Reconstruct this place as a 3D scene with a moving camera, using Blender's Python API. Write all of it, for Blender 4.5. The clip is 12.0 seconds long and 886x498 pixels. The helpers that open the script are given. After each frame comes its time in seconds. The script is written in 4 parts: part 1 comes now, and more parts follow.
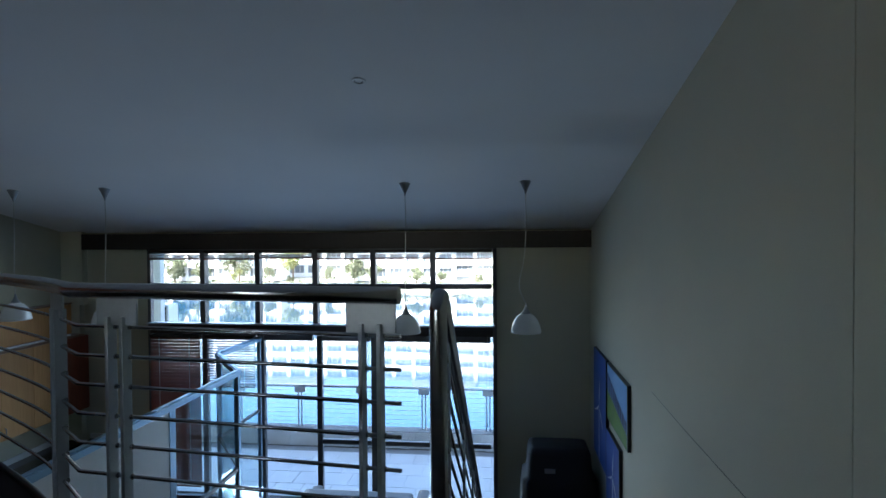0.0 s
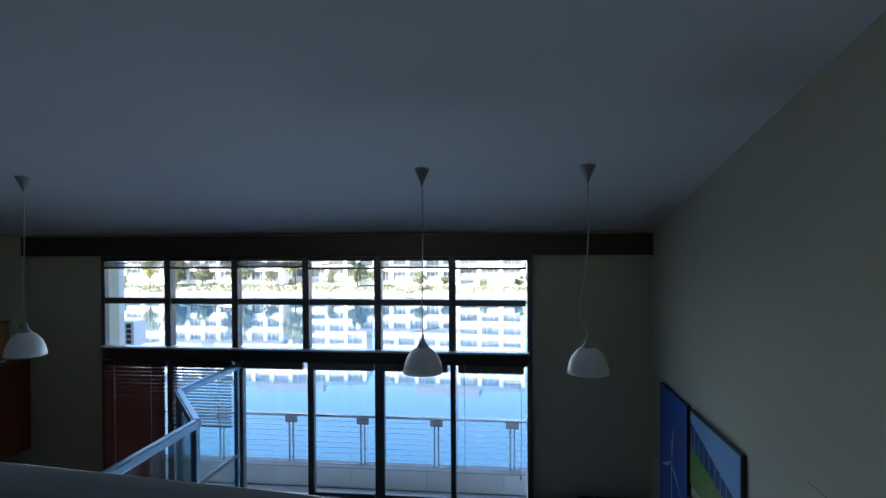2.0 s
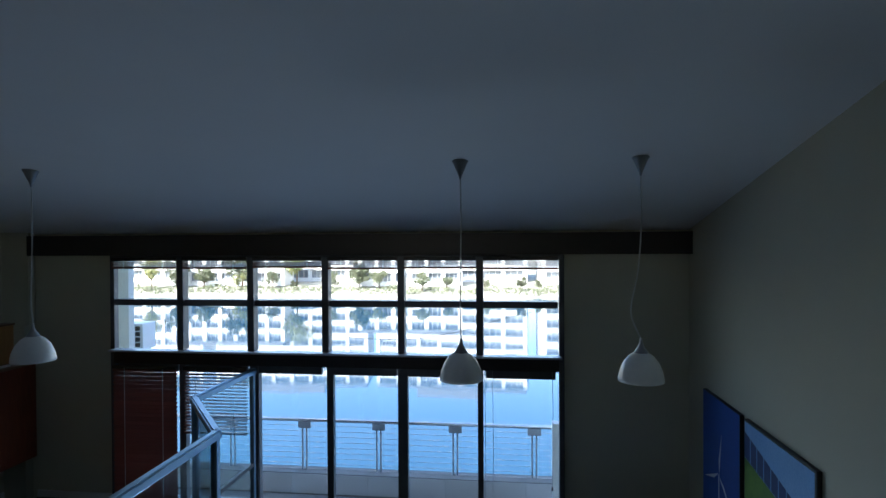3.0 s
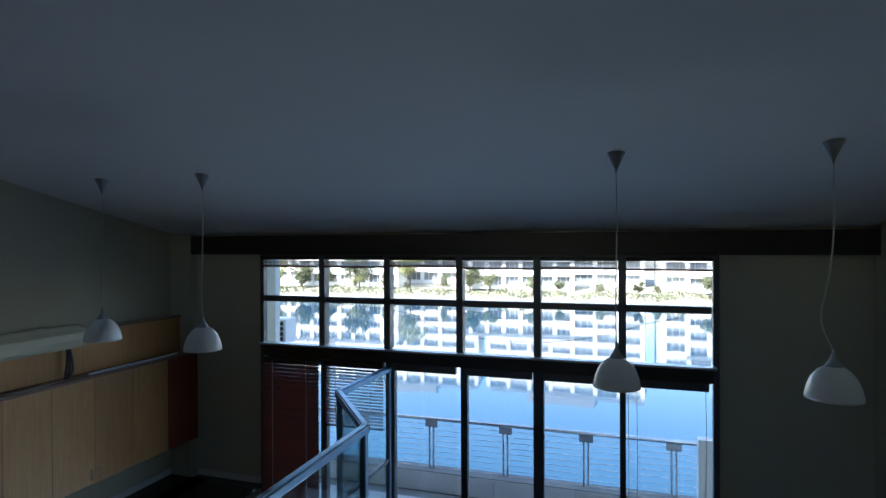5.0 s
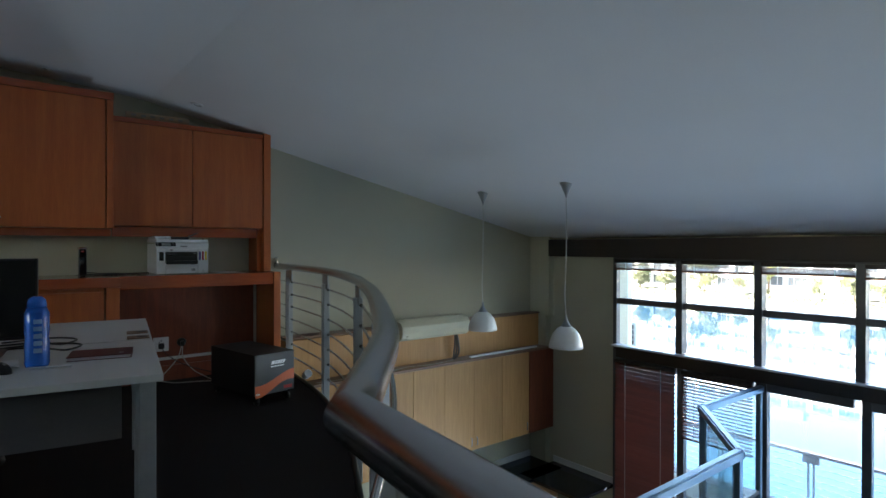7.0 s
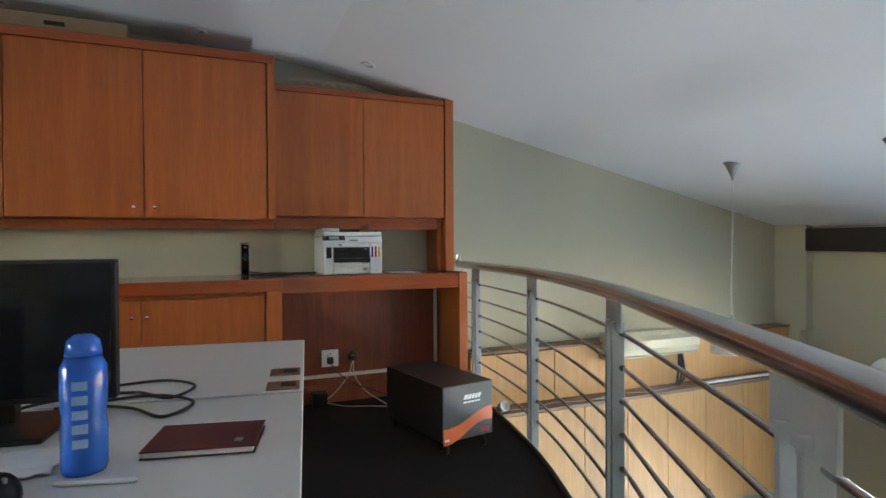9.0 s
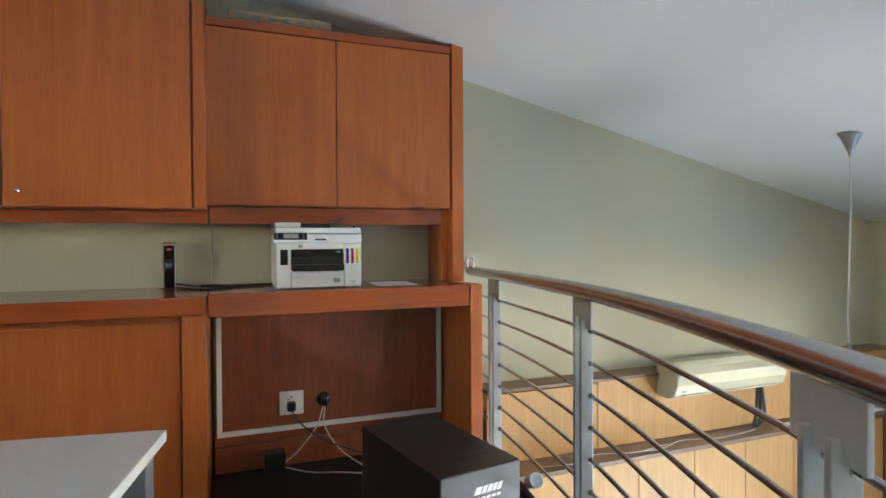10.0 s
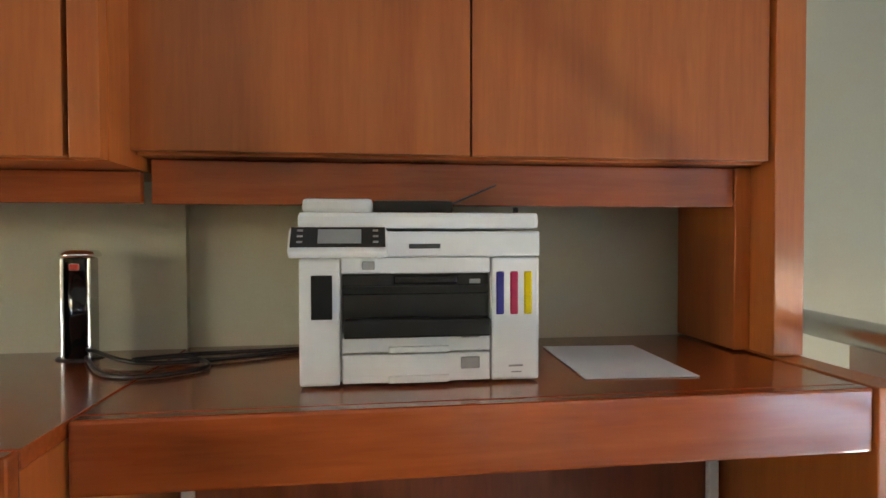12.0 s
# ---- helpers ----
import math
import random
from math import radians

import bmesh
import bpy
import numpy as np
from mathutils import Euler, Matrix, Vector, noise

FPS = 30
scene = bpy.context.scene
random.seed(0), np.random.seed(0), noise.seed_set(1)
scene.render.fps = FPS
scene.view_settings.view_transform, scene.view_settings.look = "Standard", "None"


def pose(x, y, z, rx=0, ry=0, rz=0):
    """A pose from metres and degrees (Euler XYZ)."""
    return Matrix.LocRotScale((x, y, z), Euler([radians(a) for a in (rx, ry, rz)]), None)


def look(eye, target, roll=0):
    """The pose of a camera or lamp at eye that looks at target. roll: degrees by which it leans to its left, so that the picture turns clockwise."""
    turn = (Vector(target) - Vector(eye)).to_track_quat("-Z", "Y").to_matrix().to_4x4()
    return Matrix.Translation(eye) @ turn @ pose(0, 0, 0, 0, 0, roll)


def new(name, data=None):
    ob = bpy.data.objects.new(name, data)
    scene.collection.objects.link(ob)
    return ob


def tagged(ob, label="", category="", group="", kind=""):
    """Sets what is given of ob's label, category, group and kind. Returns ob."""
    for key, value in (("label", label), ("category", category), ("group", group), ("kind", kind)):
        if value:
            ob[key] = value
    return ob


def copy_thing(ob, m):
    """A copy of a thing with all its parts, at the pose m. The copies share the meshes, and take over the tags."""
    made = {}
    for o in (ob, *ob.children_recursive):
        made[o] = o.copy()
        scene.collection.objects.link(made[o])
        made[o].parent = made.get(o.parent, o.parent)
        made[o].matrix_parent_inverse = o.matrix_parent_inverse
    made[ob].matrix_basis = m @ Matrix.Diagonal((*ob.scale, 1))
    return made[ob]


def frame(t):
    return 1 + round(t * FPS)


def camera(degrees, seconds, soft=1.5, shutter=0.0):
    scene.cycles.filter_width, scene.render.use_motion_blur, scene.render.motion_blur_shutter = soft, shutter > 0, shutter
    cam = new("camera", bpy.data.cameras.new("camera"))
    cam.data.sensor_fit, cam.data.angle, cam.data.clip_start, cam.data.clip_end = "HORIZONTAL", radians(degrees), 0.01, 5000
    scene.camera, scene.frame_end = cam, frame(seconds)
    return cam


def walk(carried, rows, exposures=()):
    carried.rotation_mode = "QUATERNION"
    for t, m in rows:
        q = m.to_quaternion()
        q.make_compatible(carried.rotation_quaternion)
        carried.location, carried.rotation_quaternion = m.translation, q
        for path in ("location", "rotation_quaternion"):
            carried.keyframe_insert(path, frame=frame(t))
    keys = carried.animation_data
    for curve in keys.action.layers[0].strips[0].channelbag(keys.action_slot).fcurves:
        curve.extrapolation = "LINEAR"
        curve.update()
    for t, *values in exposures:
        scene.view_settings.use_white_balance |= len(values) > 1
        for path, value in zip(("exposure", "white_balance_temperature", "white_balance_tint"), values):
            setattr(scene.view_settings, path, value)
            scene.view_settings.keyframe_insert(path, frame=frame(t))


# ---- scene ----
cam = camera(76.9, 12.0)
PATH = [
    (0, (0.124, 0.281, 1.145), (-0.091, 2.269, 1.109), -0.4),
    (0.5, (0.071, 0.746, 1.17), (-0.149, 2.733, 1.136), -0.5),
    (1, (-0.015, 1.123, 1.159), (-0.232, 3.111, 1.131), -0.5),
    (1.5, (-0.111, 1.495, 1.155), (-0.329, 3.483, 1.129), -0.4),
    (2, (-0.253, 1.785, 1.164), (-0.478, 3.773, 1.14), -0.3),
    (2.5, (-0.41, 1.965, 1.148), (-0.635, 3.952, 1.128), -0.3),
    (4.5, (-0.85, 2.12, 1.119), (-1.257, 4.078, 1.103), -0.4),
    (5, (-0.86, 2.125, 1.1), (-1.469, 4.030, 1.094), -0.2),
    (5.5, (-0.9, 2.11, 1.115), (-1.743, 3.924, 1.107), -0.2),
    (6, (-0.955, 2.089, 1.123), (-2.063, 3.754, 1.115), -0.2),
    (6.5, (-0.999, 2.049, 1.136), (-2.356, 3.518, 1.128), 0.0),
    (7, (-0.997, 1.984, 1.148), (-2.559, 3.234, 1.14), 0.1),
    (7.5, (-1.084, 1.936, 1.142), (-2.797, 2.969, 1.135), -0.2),
    (9.5, (-2.755, 2.55, 1.133), (-4.611, 3.294, 1.105), -0.3),
    (10, (-3.254, 2.796, 1.136), (-5.124, 3.504, 1.109), -0.3),
    (10.5, (-3.723, 2.945, 1.129), (-5.617, 3.586, 1.103), -0.3),
    (11, (-4.178, 3.079, 1.134), (-6.102, 3.623, 1.115), -0.3),
    (11.5, (-4.621, 3.157, 1.168), (-6.581, 3.548, 1.121), -0.0),
    (12, (-5.011, 3.098, 1.163), (-6.993, 3.361, 1.121), -0.1),
]
EXPOSURES = [(0, 2.85, 5900, 10), (0.5, 2.65, 5900, 10), (1.5, 2.45, 5900, 10), (2.5, 2.2, 5850, 10), (5.5, 2.1, 6000, 10), (6.2, 2.55, 6300, 10), (7.0, 3.7, 6800, 10),
             (7.7, 4.35, 7100, 12), (9.3, 5.3, 8000, 15), (11, 5.68, 8500, 17), (12, 5.45, 9300, 18)]
walk(cam, [(t, look(eye, target, roll)) for t, eye, target, roll in PATH], EXPOSURES)

# ---- daylight ----
SUN_ELEVATION, SUN_TURN = radians(45), radians(208)
world = bpy.data.worlds.new("daylight")
scene.world = world
world.use_nodes = True
wn = world.node_tree
sky = wn.nodes.new("ShaderNodeTexSky")
sky.sky_type, sky.sun_disc = "NISHITA", False
sky.sun_elevation, sky.sun_rotation = SUN_ELEVATION, SUN_TURN
wn.nodes["Background"].inputs["Strength"].default_value = 0.15
wn.links.new(sky.outputs[0], wn.nodes["Background"].inputs["Color"])
sun = new("sun", bpy.data.lights.new("sun", "SUN"))
sun.data.energy, sun.data.angle, sun.data.color = 5.0, radians(0.53), (1.0, 0.93, 0.82)
sun.matrix_world = look((40 * math.sin(SUN_TURN), 40 * math.cos(SUN_TURN), 40 * math.tan(SUN_ELEVATION)), (0, 0, 0))

# added lamp at the glazed doors' foot, standing in for sky and lake light
front = new("door_opening_light", bpy.data.lights.new("door_opening_light", "AREA"))
front.data.shape, front.data.size, front.data.size_y = "RECTANGLE", 4.9, 0.26
front.data.energy, front.data.color, front.data.spread = 5.2, (0.66, 0.84, 1.0), radians(120)
front.matrix_world = look((-2.54, 7.93, -2.55), (-2.54, 3.9, -0.7))


# ---- materials ----
def material(name, base, rough=0.6, metal=0.0, vary=0.12, scale=6.0, stretch=(1, 1, 1), bump=0.0, fine=60.0, second=None,
             coat=0.0, jitter=0.0):
    """A surface with slow stains, fine grain and relief, at real size."""
    m = bpy.data.materials.new(name)
    m.use_nodes = True
    n, l = m.node_tree.nodes, m.node_tree.links
    p = n["Principled BSDF"]
    p.inputs["Roughness"].default_value, p.inputs["Metallic"].default_value = rough, metal
    p.inputs["Coat Weight"].default_value = coat
    p.inputs["Coat Roughness"].default_value = 0.15
    co = n.new("ShaderNodeTexCoord")
    mp = n.new("ShaderNodeMapping")
    mp.inputs["Scale"].default_value = stretch
    inf = n.new("ShaderNodeObjectInfo")
    shift = n.new("ShaderNodeVectorMath")
    shift.operation = "SCALE"
    shift.inputs[0].default_value = (7.1, 3.3, 5.7)
    l.new(inf.outputs["Random"], shift.inputs["Scale"])
    add = n.new("ShaderNodeVectorMath")
    l.new(co.outputs["Object"], add.inputs[0])
    l.new(shift.outputs[0], add.inputs[1])
    l.new(add.outputs[0], mp.inputs["Vector"])
    big, small = n.new("ShaderNodeTexNoise"), n.new("ShaderNodeTexNoise")
    big.inputs["Scale"].default_value, small.inputs["Scale"].default_value = scale, fine
    big.inputs["Distortion"].default_value = 0.7 if stretch != (1, 1, 1) else 0.0
    big.inputs["Detail"].default_value, small.inputs["Detail"].default_value = 5, 4
    for t in (big, small):
        l.new(mp.outputs[0], t.inputs["Vector"])
    ramp = n.new("ShaderNodeValToRGB")
    b = second or tuple(c * (1 - vary) for c in base)
    a = base if second else tuple(min(1, c * (1 + vary)) for c in base)
    ramp.color_ramp.elements[0].position, ramp.color_ramp.elements[1].position = 0.3, 0.7
    ramp.color_ramp.elements[0].color, ramp.color_ramp.elements[1].color = (*b, 1), (*a, 1)
    mix = n.new("ShaderNodeMath")
    mix.operation = "MULTIPLY_ADD"
    mix.inputs[1].default_value = 0.65
    half = n.new("ShaderNodeMath")
    half.operation = "MULTIPLY"
    half.inputs[1].default_value = 0.35
    l.new(small.outputs[0], half.inputs[0])
    l.new(big.outputs[0], mix.inputs[0])
    l.new(half.outputs[0], mix.inputs[2])
    l.new(mix.outputs[0], ramp.inputs[0])
    out = ramp.outputs[0]
    if jitter:
        hsv = n.new("ShaderNodeHueSaturation")
        val = n.new("ShaderNodeMath")
        val.operation = "MULTIPLY_ADD"
        val.inputs[1].default_value, val.inputs[2].default_value = 2 * jitter, 1 - jitter
        l.new(inf.outputs["Random"], val.inputs[0])
        l.new(val.outputs[0], hsv.inputs["Value"])
        l.new(out, hsv.inputs["Color"])
        out = hsv.outputs[0]
    l.new(out, p.inputs["Base Color"])
    rr = n.new("ShaderNodeMath")
    rr.operation = "MULTIPLY_ADD"
    rr.inputs[1].default_value, rr.inputs[2].default_value = 0.3 * rough, 0.85 * rough
    l.new(big.outputs[0], rr.inputs[0])
    l.new(rr.outputs[0], p.inputs["Roughness"])
    if bump:
        bp = n.new("ShaderNodeBump")
        bp.inputs["Strength"].default_value, bp.inputs["Distance"].default_value = bump, 0.004
        l.new(small.outputs[0], bp.inputs["Height"])
        l.new(bp.outputs[0], p.inputs["Normal"])
    return m


def glass_material(name, tint=(1, 1, 1), rough=0.0):
    m = bpy.data.materials.new(name)
    m.use_nodes = True
    n, l = m.node_tree.nodes, m.node_tree.links
    n.remove(n["Principled BSDF"])
    tr, gl, mx, fr = (n.new("ShaderNodeBsdfTransparent"), n.new("ShaderNodeBsdfGlossy"), n.new("ShaderNodeMixShader"),
                      n.new("ShaderNodeLayerWeight"))
    tr.inputs[0].default_value = (*tint, 1)
    gl.inputs["Roughness"].default_value = rough
    fr.inputs["Blend"].default_value = 0.5
    steep, gloss = n.new("ShaderNodeMath"), n.new("ShaderNodeMath")
    steep.operation, gloss.operation = "POWER", "MULTIPLY_ADD"
    steep.inputs[1].default_value, gloss.inputs[1].default_value, gloss.inputs[2].default_value = 5, 0.8, 0.03
    l.new(fr.outputs["Facing"], steep.inputs[0])
    l.new(steep.outputs[0], gloss.inputs[0])
    l.new(gloss.outputs[0], mx.inputs[0])
    l.new(tr.outputs[0], mx.inputs[1])
    l.new(gl.outputs[0], mx.inputs[2])
    l.new(mx.outputs[0], n["Material Output"].inputs[0])
    return m


WALL = material("grey_green_plaster", (0.49, 0.465, 0.355), 0.85, vary=0.05, scale=1.2, bump=0.15, fine=140)
CEILING = material("white_ceiling_paint", (0.74, 0.75, 0.77), 0.9, vary=0.04, scale=0.9, bump=0.1, fine=120)
DARK_FLOOR = material("dark_carpet", (0.016, 0.0115, 0.0115), 0.9, vary=0.3, scale=3, bump=0.5, fine=260)
DARK_FLOOR.node_tree.nodes["Principled BSDF"].inputs["Specular IOR Level"].default_value = 0.2
LOWER_FLOOR = material("dark_vinyl", (0.03, 0.028, 0.028), 0.45, vary=0.3, scale=2, bump=0.1)
CHERRY = material("cherry_veneer", (0.53, 0.142, 0.035), 0.36, scale=2.6, stretch=(6, 6, 0.45), fine=24, second=(0.37, 0.082, 0.02),
                  coat=0.25, jitter=0.06)
CHERRY_H = material("cherry_edge", (0.43, 0.09, 0.024), 0.2, scale=3, stretch=(6, 0.45, 6), fine=24, second=(0.28, 0.05, 0.014),
                    coat=0.7, jitter=0.05)
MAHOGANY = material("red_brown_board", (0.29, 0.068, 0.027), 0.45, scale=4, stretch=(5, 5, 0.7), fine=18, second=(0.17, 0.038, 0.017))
OAK = material("pale_veneer", (0.60, 0.32, 0.115), 0.45, scale=5, stretch=(8, 8, 0.4), fine=20, second=(0.46, 0.22, 0.075), jitter=0.07)
OAK_TOP = material("brown_ledge", (0.27, 0.15, 0.09), 0.4, scale=4, stretch=(6, 0.5, 6), fine=20, second=(0.19, 0.10, 0.06))
DARK_FRAME = material("dark_aluminium", (0.095, 0.095, 0.10), 0.4, 0.3, vary=0.2, bump=0.02)
DARK_TIMBER = material("dark_timber", (0.022, 0.014, 0.012), 0.45, scale=5, stretch=(0.5, 8, 8), fine=20)
SILL_METAL = material("painted_sill", (0.55, 0.58, 0.62), 0.3, 0.0, vary=0.1)
BLIND = material("mahogany_slats", (0.17, 0.045, 0.028), 0.4, scale=6, stretch=(0.6, 8, 8), fine=24, jitter=0.12)
STEEL = material("satin_stainless", (0.52, 0.52, 0.53), 0.24, 1.0, vary=0.08, scale=3, stretch=(1, 1, 12), fine=90)
PLATE = material("painted_steel", (0.44, 0.46, 0.48), 0.38, 0.6, vary=0.08, scale=5)
CHROME = material("chrome", (0.8, 0.8, 0.8), 0.08, 1.0, vary=0.03)
OPAL = material("opal_glass", (0.80, 0.80, 0.79), 0.3, vary=0.03, scale=4, coat=0.3)
CONE = material("grey_cone", (0.33, 0.34, 0.36), 0.4, 0.3, vary=0.05)
CORD = material("white_cord", (0.55, 0.55, 0.53), 0.6, vary=0.05)
PANE = glass_material("clear_pane", (0.97, 0.98, 0.98))
PARTITION_GLASS = glass_material("partition_glass", (0.86, 0.93, 0.94))
ALU = material("blue_grey_aluminium", (0.27, 0.40, 0.53), 0.35, 0.7, vary=0.08)
WHITE_BOARD = material("white_board", (0.68, 0.69, 0.68), 0.5, vary=0.04, scale=2)
DESK_WHITE = material("grey_white_laminate", (0.62, 0.62, 0.61), 0.45, vary=0.03, scale=3, bump=0.03, fine=300)
PLASTIC_WHITE = material("white_plastic", (0.74, 0.75, 0.77), 0.35, vary=0.02, scale=4)
CREAM = material("cream_plastic", (0.52, 0.49, 0.36), 0.4, vary=0.05, scale=4)
BLACK = material("black_plastic", (0.009, 0.009, 0.01), 0.35, vary=0.2, scale=6)
BLACK_GLOSS = material("black_gloss", (0.01, 0.01, 0.012), 0.12, vary=0.1, scale=6)
BLACK_METAL = material("black_powder_coat", (0.022, 0.022, 0.024), 0.4, vary=0.25, scale=4, bump=0.05, fine=400)
CHARCOAL = material("charcoal_steel", (0.06, 0.065, 0.07), 0.4, vary=0.12, scale=3)
MODESTY = material("grey_board", (0.12, 0.115, 0.115), 0.5, vary=0.08, scale=3)
ORANGE = material("orange_paint", (0.62, 0.12, 0.03), 0.4, vary=0.08)
RED = material("red_label", (0.55, 0.03, 0.03), 0.4, vary=0.05)
LEATHER = material("black_leather", (0.016, 0.015, 0.015), 0.38, vary=0.25, scale=9, bump=0.4, fine=120)
FABRIC_COVER = material("black_cover_cloth", (0.014, 0.013, 0.013), 0.7, vary=0.3, scale=5, bump=0.3, fine=90)
BOTTLE = material("blue_plastic", (0.01, 0.12, 0.55), 0.2, vary=0.1, scale=8)
MAROON = material("maroon_cover", (0.09, 0.012, 0.018), 0.5, vary=0.15, scale=7, bump=0.1)
PAPER = material("white_paper", (0.78, 0.78, 0.8), 0.8, vary=0.02)
CARDBOARD = material("cardboard", (0.36, 0.25, 0.16), 0.8, vary=0.1, scale=4)
TILE = material("balcony_tile", (0.52, 0.52, 0.5), 0.5, vary=0.08, scale=3, jitter=0.06, bump=0.1)
GROUT = material("grout", (0.2, 0.2, 0.19), 0.9)
RENDER_WHITE = material("white_render", (0.74, 0.73, 0.70), 0.85, vary=0.05, scale=0.3, bump=0.1)
RENDER_GREY = material("pale_grey_render", (0.55, 0.55, 0.54), 0.85, vary=0.06, scale=0.3)
FAR_GLASS = material("dark_window_glass", (0.20, 0.22, 0.24), 0.15, vary=0.4, scale=0.5)
ROOF = material("grey_roof", (0.22, 0.22, 0.23), 0.7, vary=0.1)
LEAF = material("leaf_green", (0.115, 0.125, 0.065), 0.6, vary=0.3, scale=0.8, jitter=0.3)
LEAF_LIGHT = material("leaf_yellow_green", (0.24, 0.24, 0.08), 0.6, vary=0.25, scale=0.8, jitter=0.2)
BARK = material("bark", (0.12, 0.08, 0.05), 0.9, vary=0.3, scale=3, bump=0.5)
GRASS = material("pale_paved_bank", (0.40, 0.38, 0.33), 0.9, vary=0.2, scale=0.2, second=(0.22, 0.22, 0.15))
PIC_SKY = material("printed_blue_sky", (0.02, 0.10, 0.42), 0.5, vary=0.35, scale=1.5, second=(0.01, 0.045, 0.26))
PIC_PALE = material("printed_pale_sky", (0.30, 0.50, 0.75), 0.5, vary=0.2, scale=2, second=(0.12, 0.30, 0.62))
PIC_GRASS = material("printed_grass", (0.16, 0.30, 0.03), 0.5, vary=0.3, scale=9, second=(0.07, 0.17, 0.02))
PIC_PANEL = material("printed_solar_cell", (0.02, 0.05, 0.17), 0.4, vary=0.2)
SCREEN_GREY = material("grey_display", (0.32, 0.34, 0.35), 0.2, vary=0.05)
GREY_MARK = material("grey_marking", (0.30, 0.30, 0.31), 0.5)
INK_BLUE, INK_RED, INK_YELLOW = (material("ink_" + k, c, 0.25, vary=0.1) for k, c in
                                 (("blue", (0.03, 0.03, 0.22)), ("red", (0.45, 0.02, 0.07)), ("yellow", (0.75, 0.55, 0.01))))

WATER = bpy.data.materials.new("lake_water")
WATER.use_nodes = True
_n, _l = WATER.node_tree.nodes, WATER.node_tree.links
_p = _n["Principled BSDF"]
_p.inputs["Base Color"].default_value = (0.008, 0.042, 0.085, 1)
_p.inputs["Roughness"].default_value = 0.04
_p.inputs["IOR"].default_value = 1.38
_c, _m, _t, _b = (_n.new("ShaderNodeTexCoord"), _n.new("ShaderNodeMapping"), _n.new("ShaderNodeTexNoise"), _n.new("ShaderNodeBump"))
_m.inputs["Scale"].default_value = (0.35, 1.2, 1)
_t.inputs["Scale"].default_value, _t.inputs["Detail"].default_value = 0.8, 3
_b.inputs["Strength"].default_value, _b.inputs["Distance"].default_value = 0.07, 0.05
_l.new(_c.outputs["Object"], _m.inputs[0])
_l.new(_m.outputs[0], _t.inputs["Vector"])
_l.new(_t.outputs[0], _b.inputs["Height"])
_l.new(_b.outputs[0], _p.inputs["Normal"])


# ---- builders ----
def finish(name, bm, mat, parent=None, smooth=False, at=None):
    me = bpy.data.meshes.new(name)
    bmesh.ops.recalc_face_normals(bm, faces=bm.faces)
    bm.to_mesh(me)
    bm.free()
    for m in (mat if isinstance(mat, (list, tuple)) else [mat]):
        me.materials.append(m)
    if smooth:
        for f in me.polygons:
            f.use_smooth = True
    ob = new(name, me)
    ob.parent = parent
    if at is not None:
        ob.matrix_basis = at if isinstance(at, Matrix) else Matrix.Translation(at)
    return ob


def thing(name, at, label, category, group="", kind=""):
    """An Empty at a thing's base, to which its parts belong."""
    ob = new(name)
    ob.matrix_basis = at if isinstance(at, Matrix) else Matrix.Translation(at)
    return tagged(ob, label, category, group, kind)


def add_box(bm, x0, x1, y0, y1, z0, z1, bevel=0.0, turn=None):
    made = bmesh.ops.create_cube(bm, size=1.0)["verts"]
    for v in made:
        v.co = Vector((x0 + (v.co.x + 0.5) * (x1 - x0), y0 + (v.co.y + 0.5) * (y1 - y0), z0 + (v.co.z + 0.5) * (z1 - z0)))
        if turn:
            v.co = turn @ v.co
    if bevel:
        edges = list({e for v in made for e in v.link_edges})
        bmesh.ops.bevel(bm, geom=edges, offset=bevel, segments=2, affect="EDGES", profile=0.6)


def boxes(name, rows, mat, parent=None, bevel=0.0, at=None):
    """One part out of several boxes (x0, x1, y0, y1, z0, z1). The object's origin is at its middle."""
    bm = bmesh.new()
    for r in rows:
        add_box(bm, *r, bevel=bevel)
    if at is None:
        mid = Vector([(min(r[i] for r in rows) + max(r[i + 1] for r in rows)) / 2 for i in (0, 2, 4)])
        bmesh.ops.translate(bm, verts=bm.verts, vec=-mid)
        at = mid
    return finish(name, bm, mat, parent, at=at)


def sweep(name, path, r, mat, parent=None, sides=12, flat=None, at=None):
    """A tube along points; r may be one radius or one for each point; flat squashes it."""
    bm = bmesh.new()
    pts = [Vector(p) for p in path]
    rs = r if isinstance(r, (list, tuple)) else [r] * len(pts)
    rings, side = [], None
    for i, p in enumerate(pts):
        t = (pts[min(i + 1, len(pts) - 1)] - pts[max(i - 1, 0)]).normalized()
        if side is None:
            side = t.cross(Vector((0, 0, 1)) if abs(t.z) < 0.9 else Vector((1, 0, 0))).normalized()
        side = (side - t * side.dot(t)).normalized()
        up = side.cross(t)
        rings.append([bm.verts.new(p + rs[i] * (math.cos(a) * side + (flat or 1) * math.sin(a) * up))
                      for a in (math.tau * k / sides for k in range(sides))])
    for a, b in zip(rings, rings[1:]):
        for k in range(sides):
            bm.faces.new((a[k], a[(k + 1) % sides], b[(k + 1) % sides], b[k]))
    bm.faces.new(rings[0][::-1])
    bm.faces.new(rings[-1])
    ob = finish(name, bm, mat, parent, smooth=True, at=at)
    for f in ob.data.polygons:
        f.use_smooth = len(f.vertices) == 4
    return ob


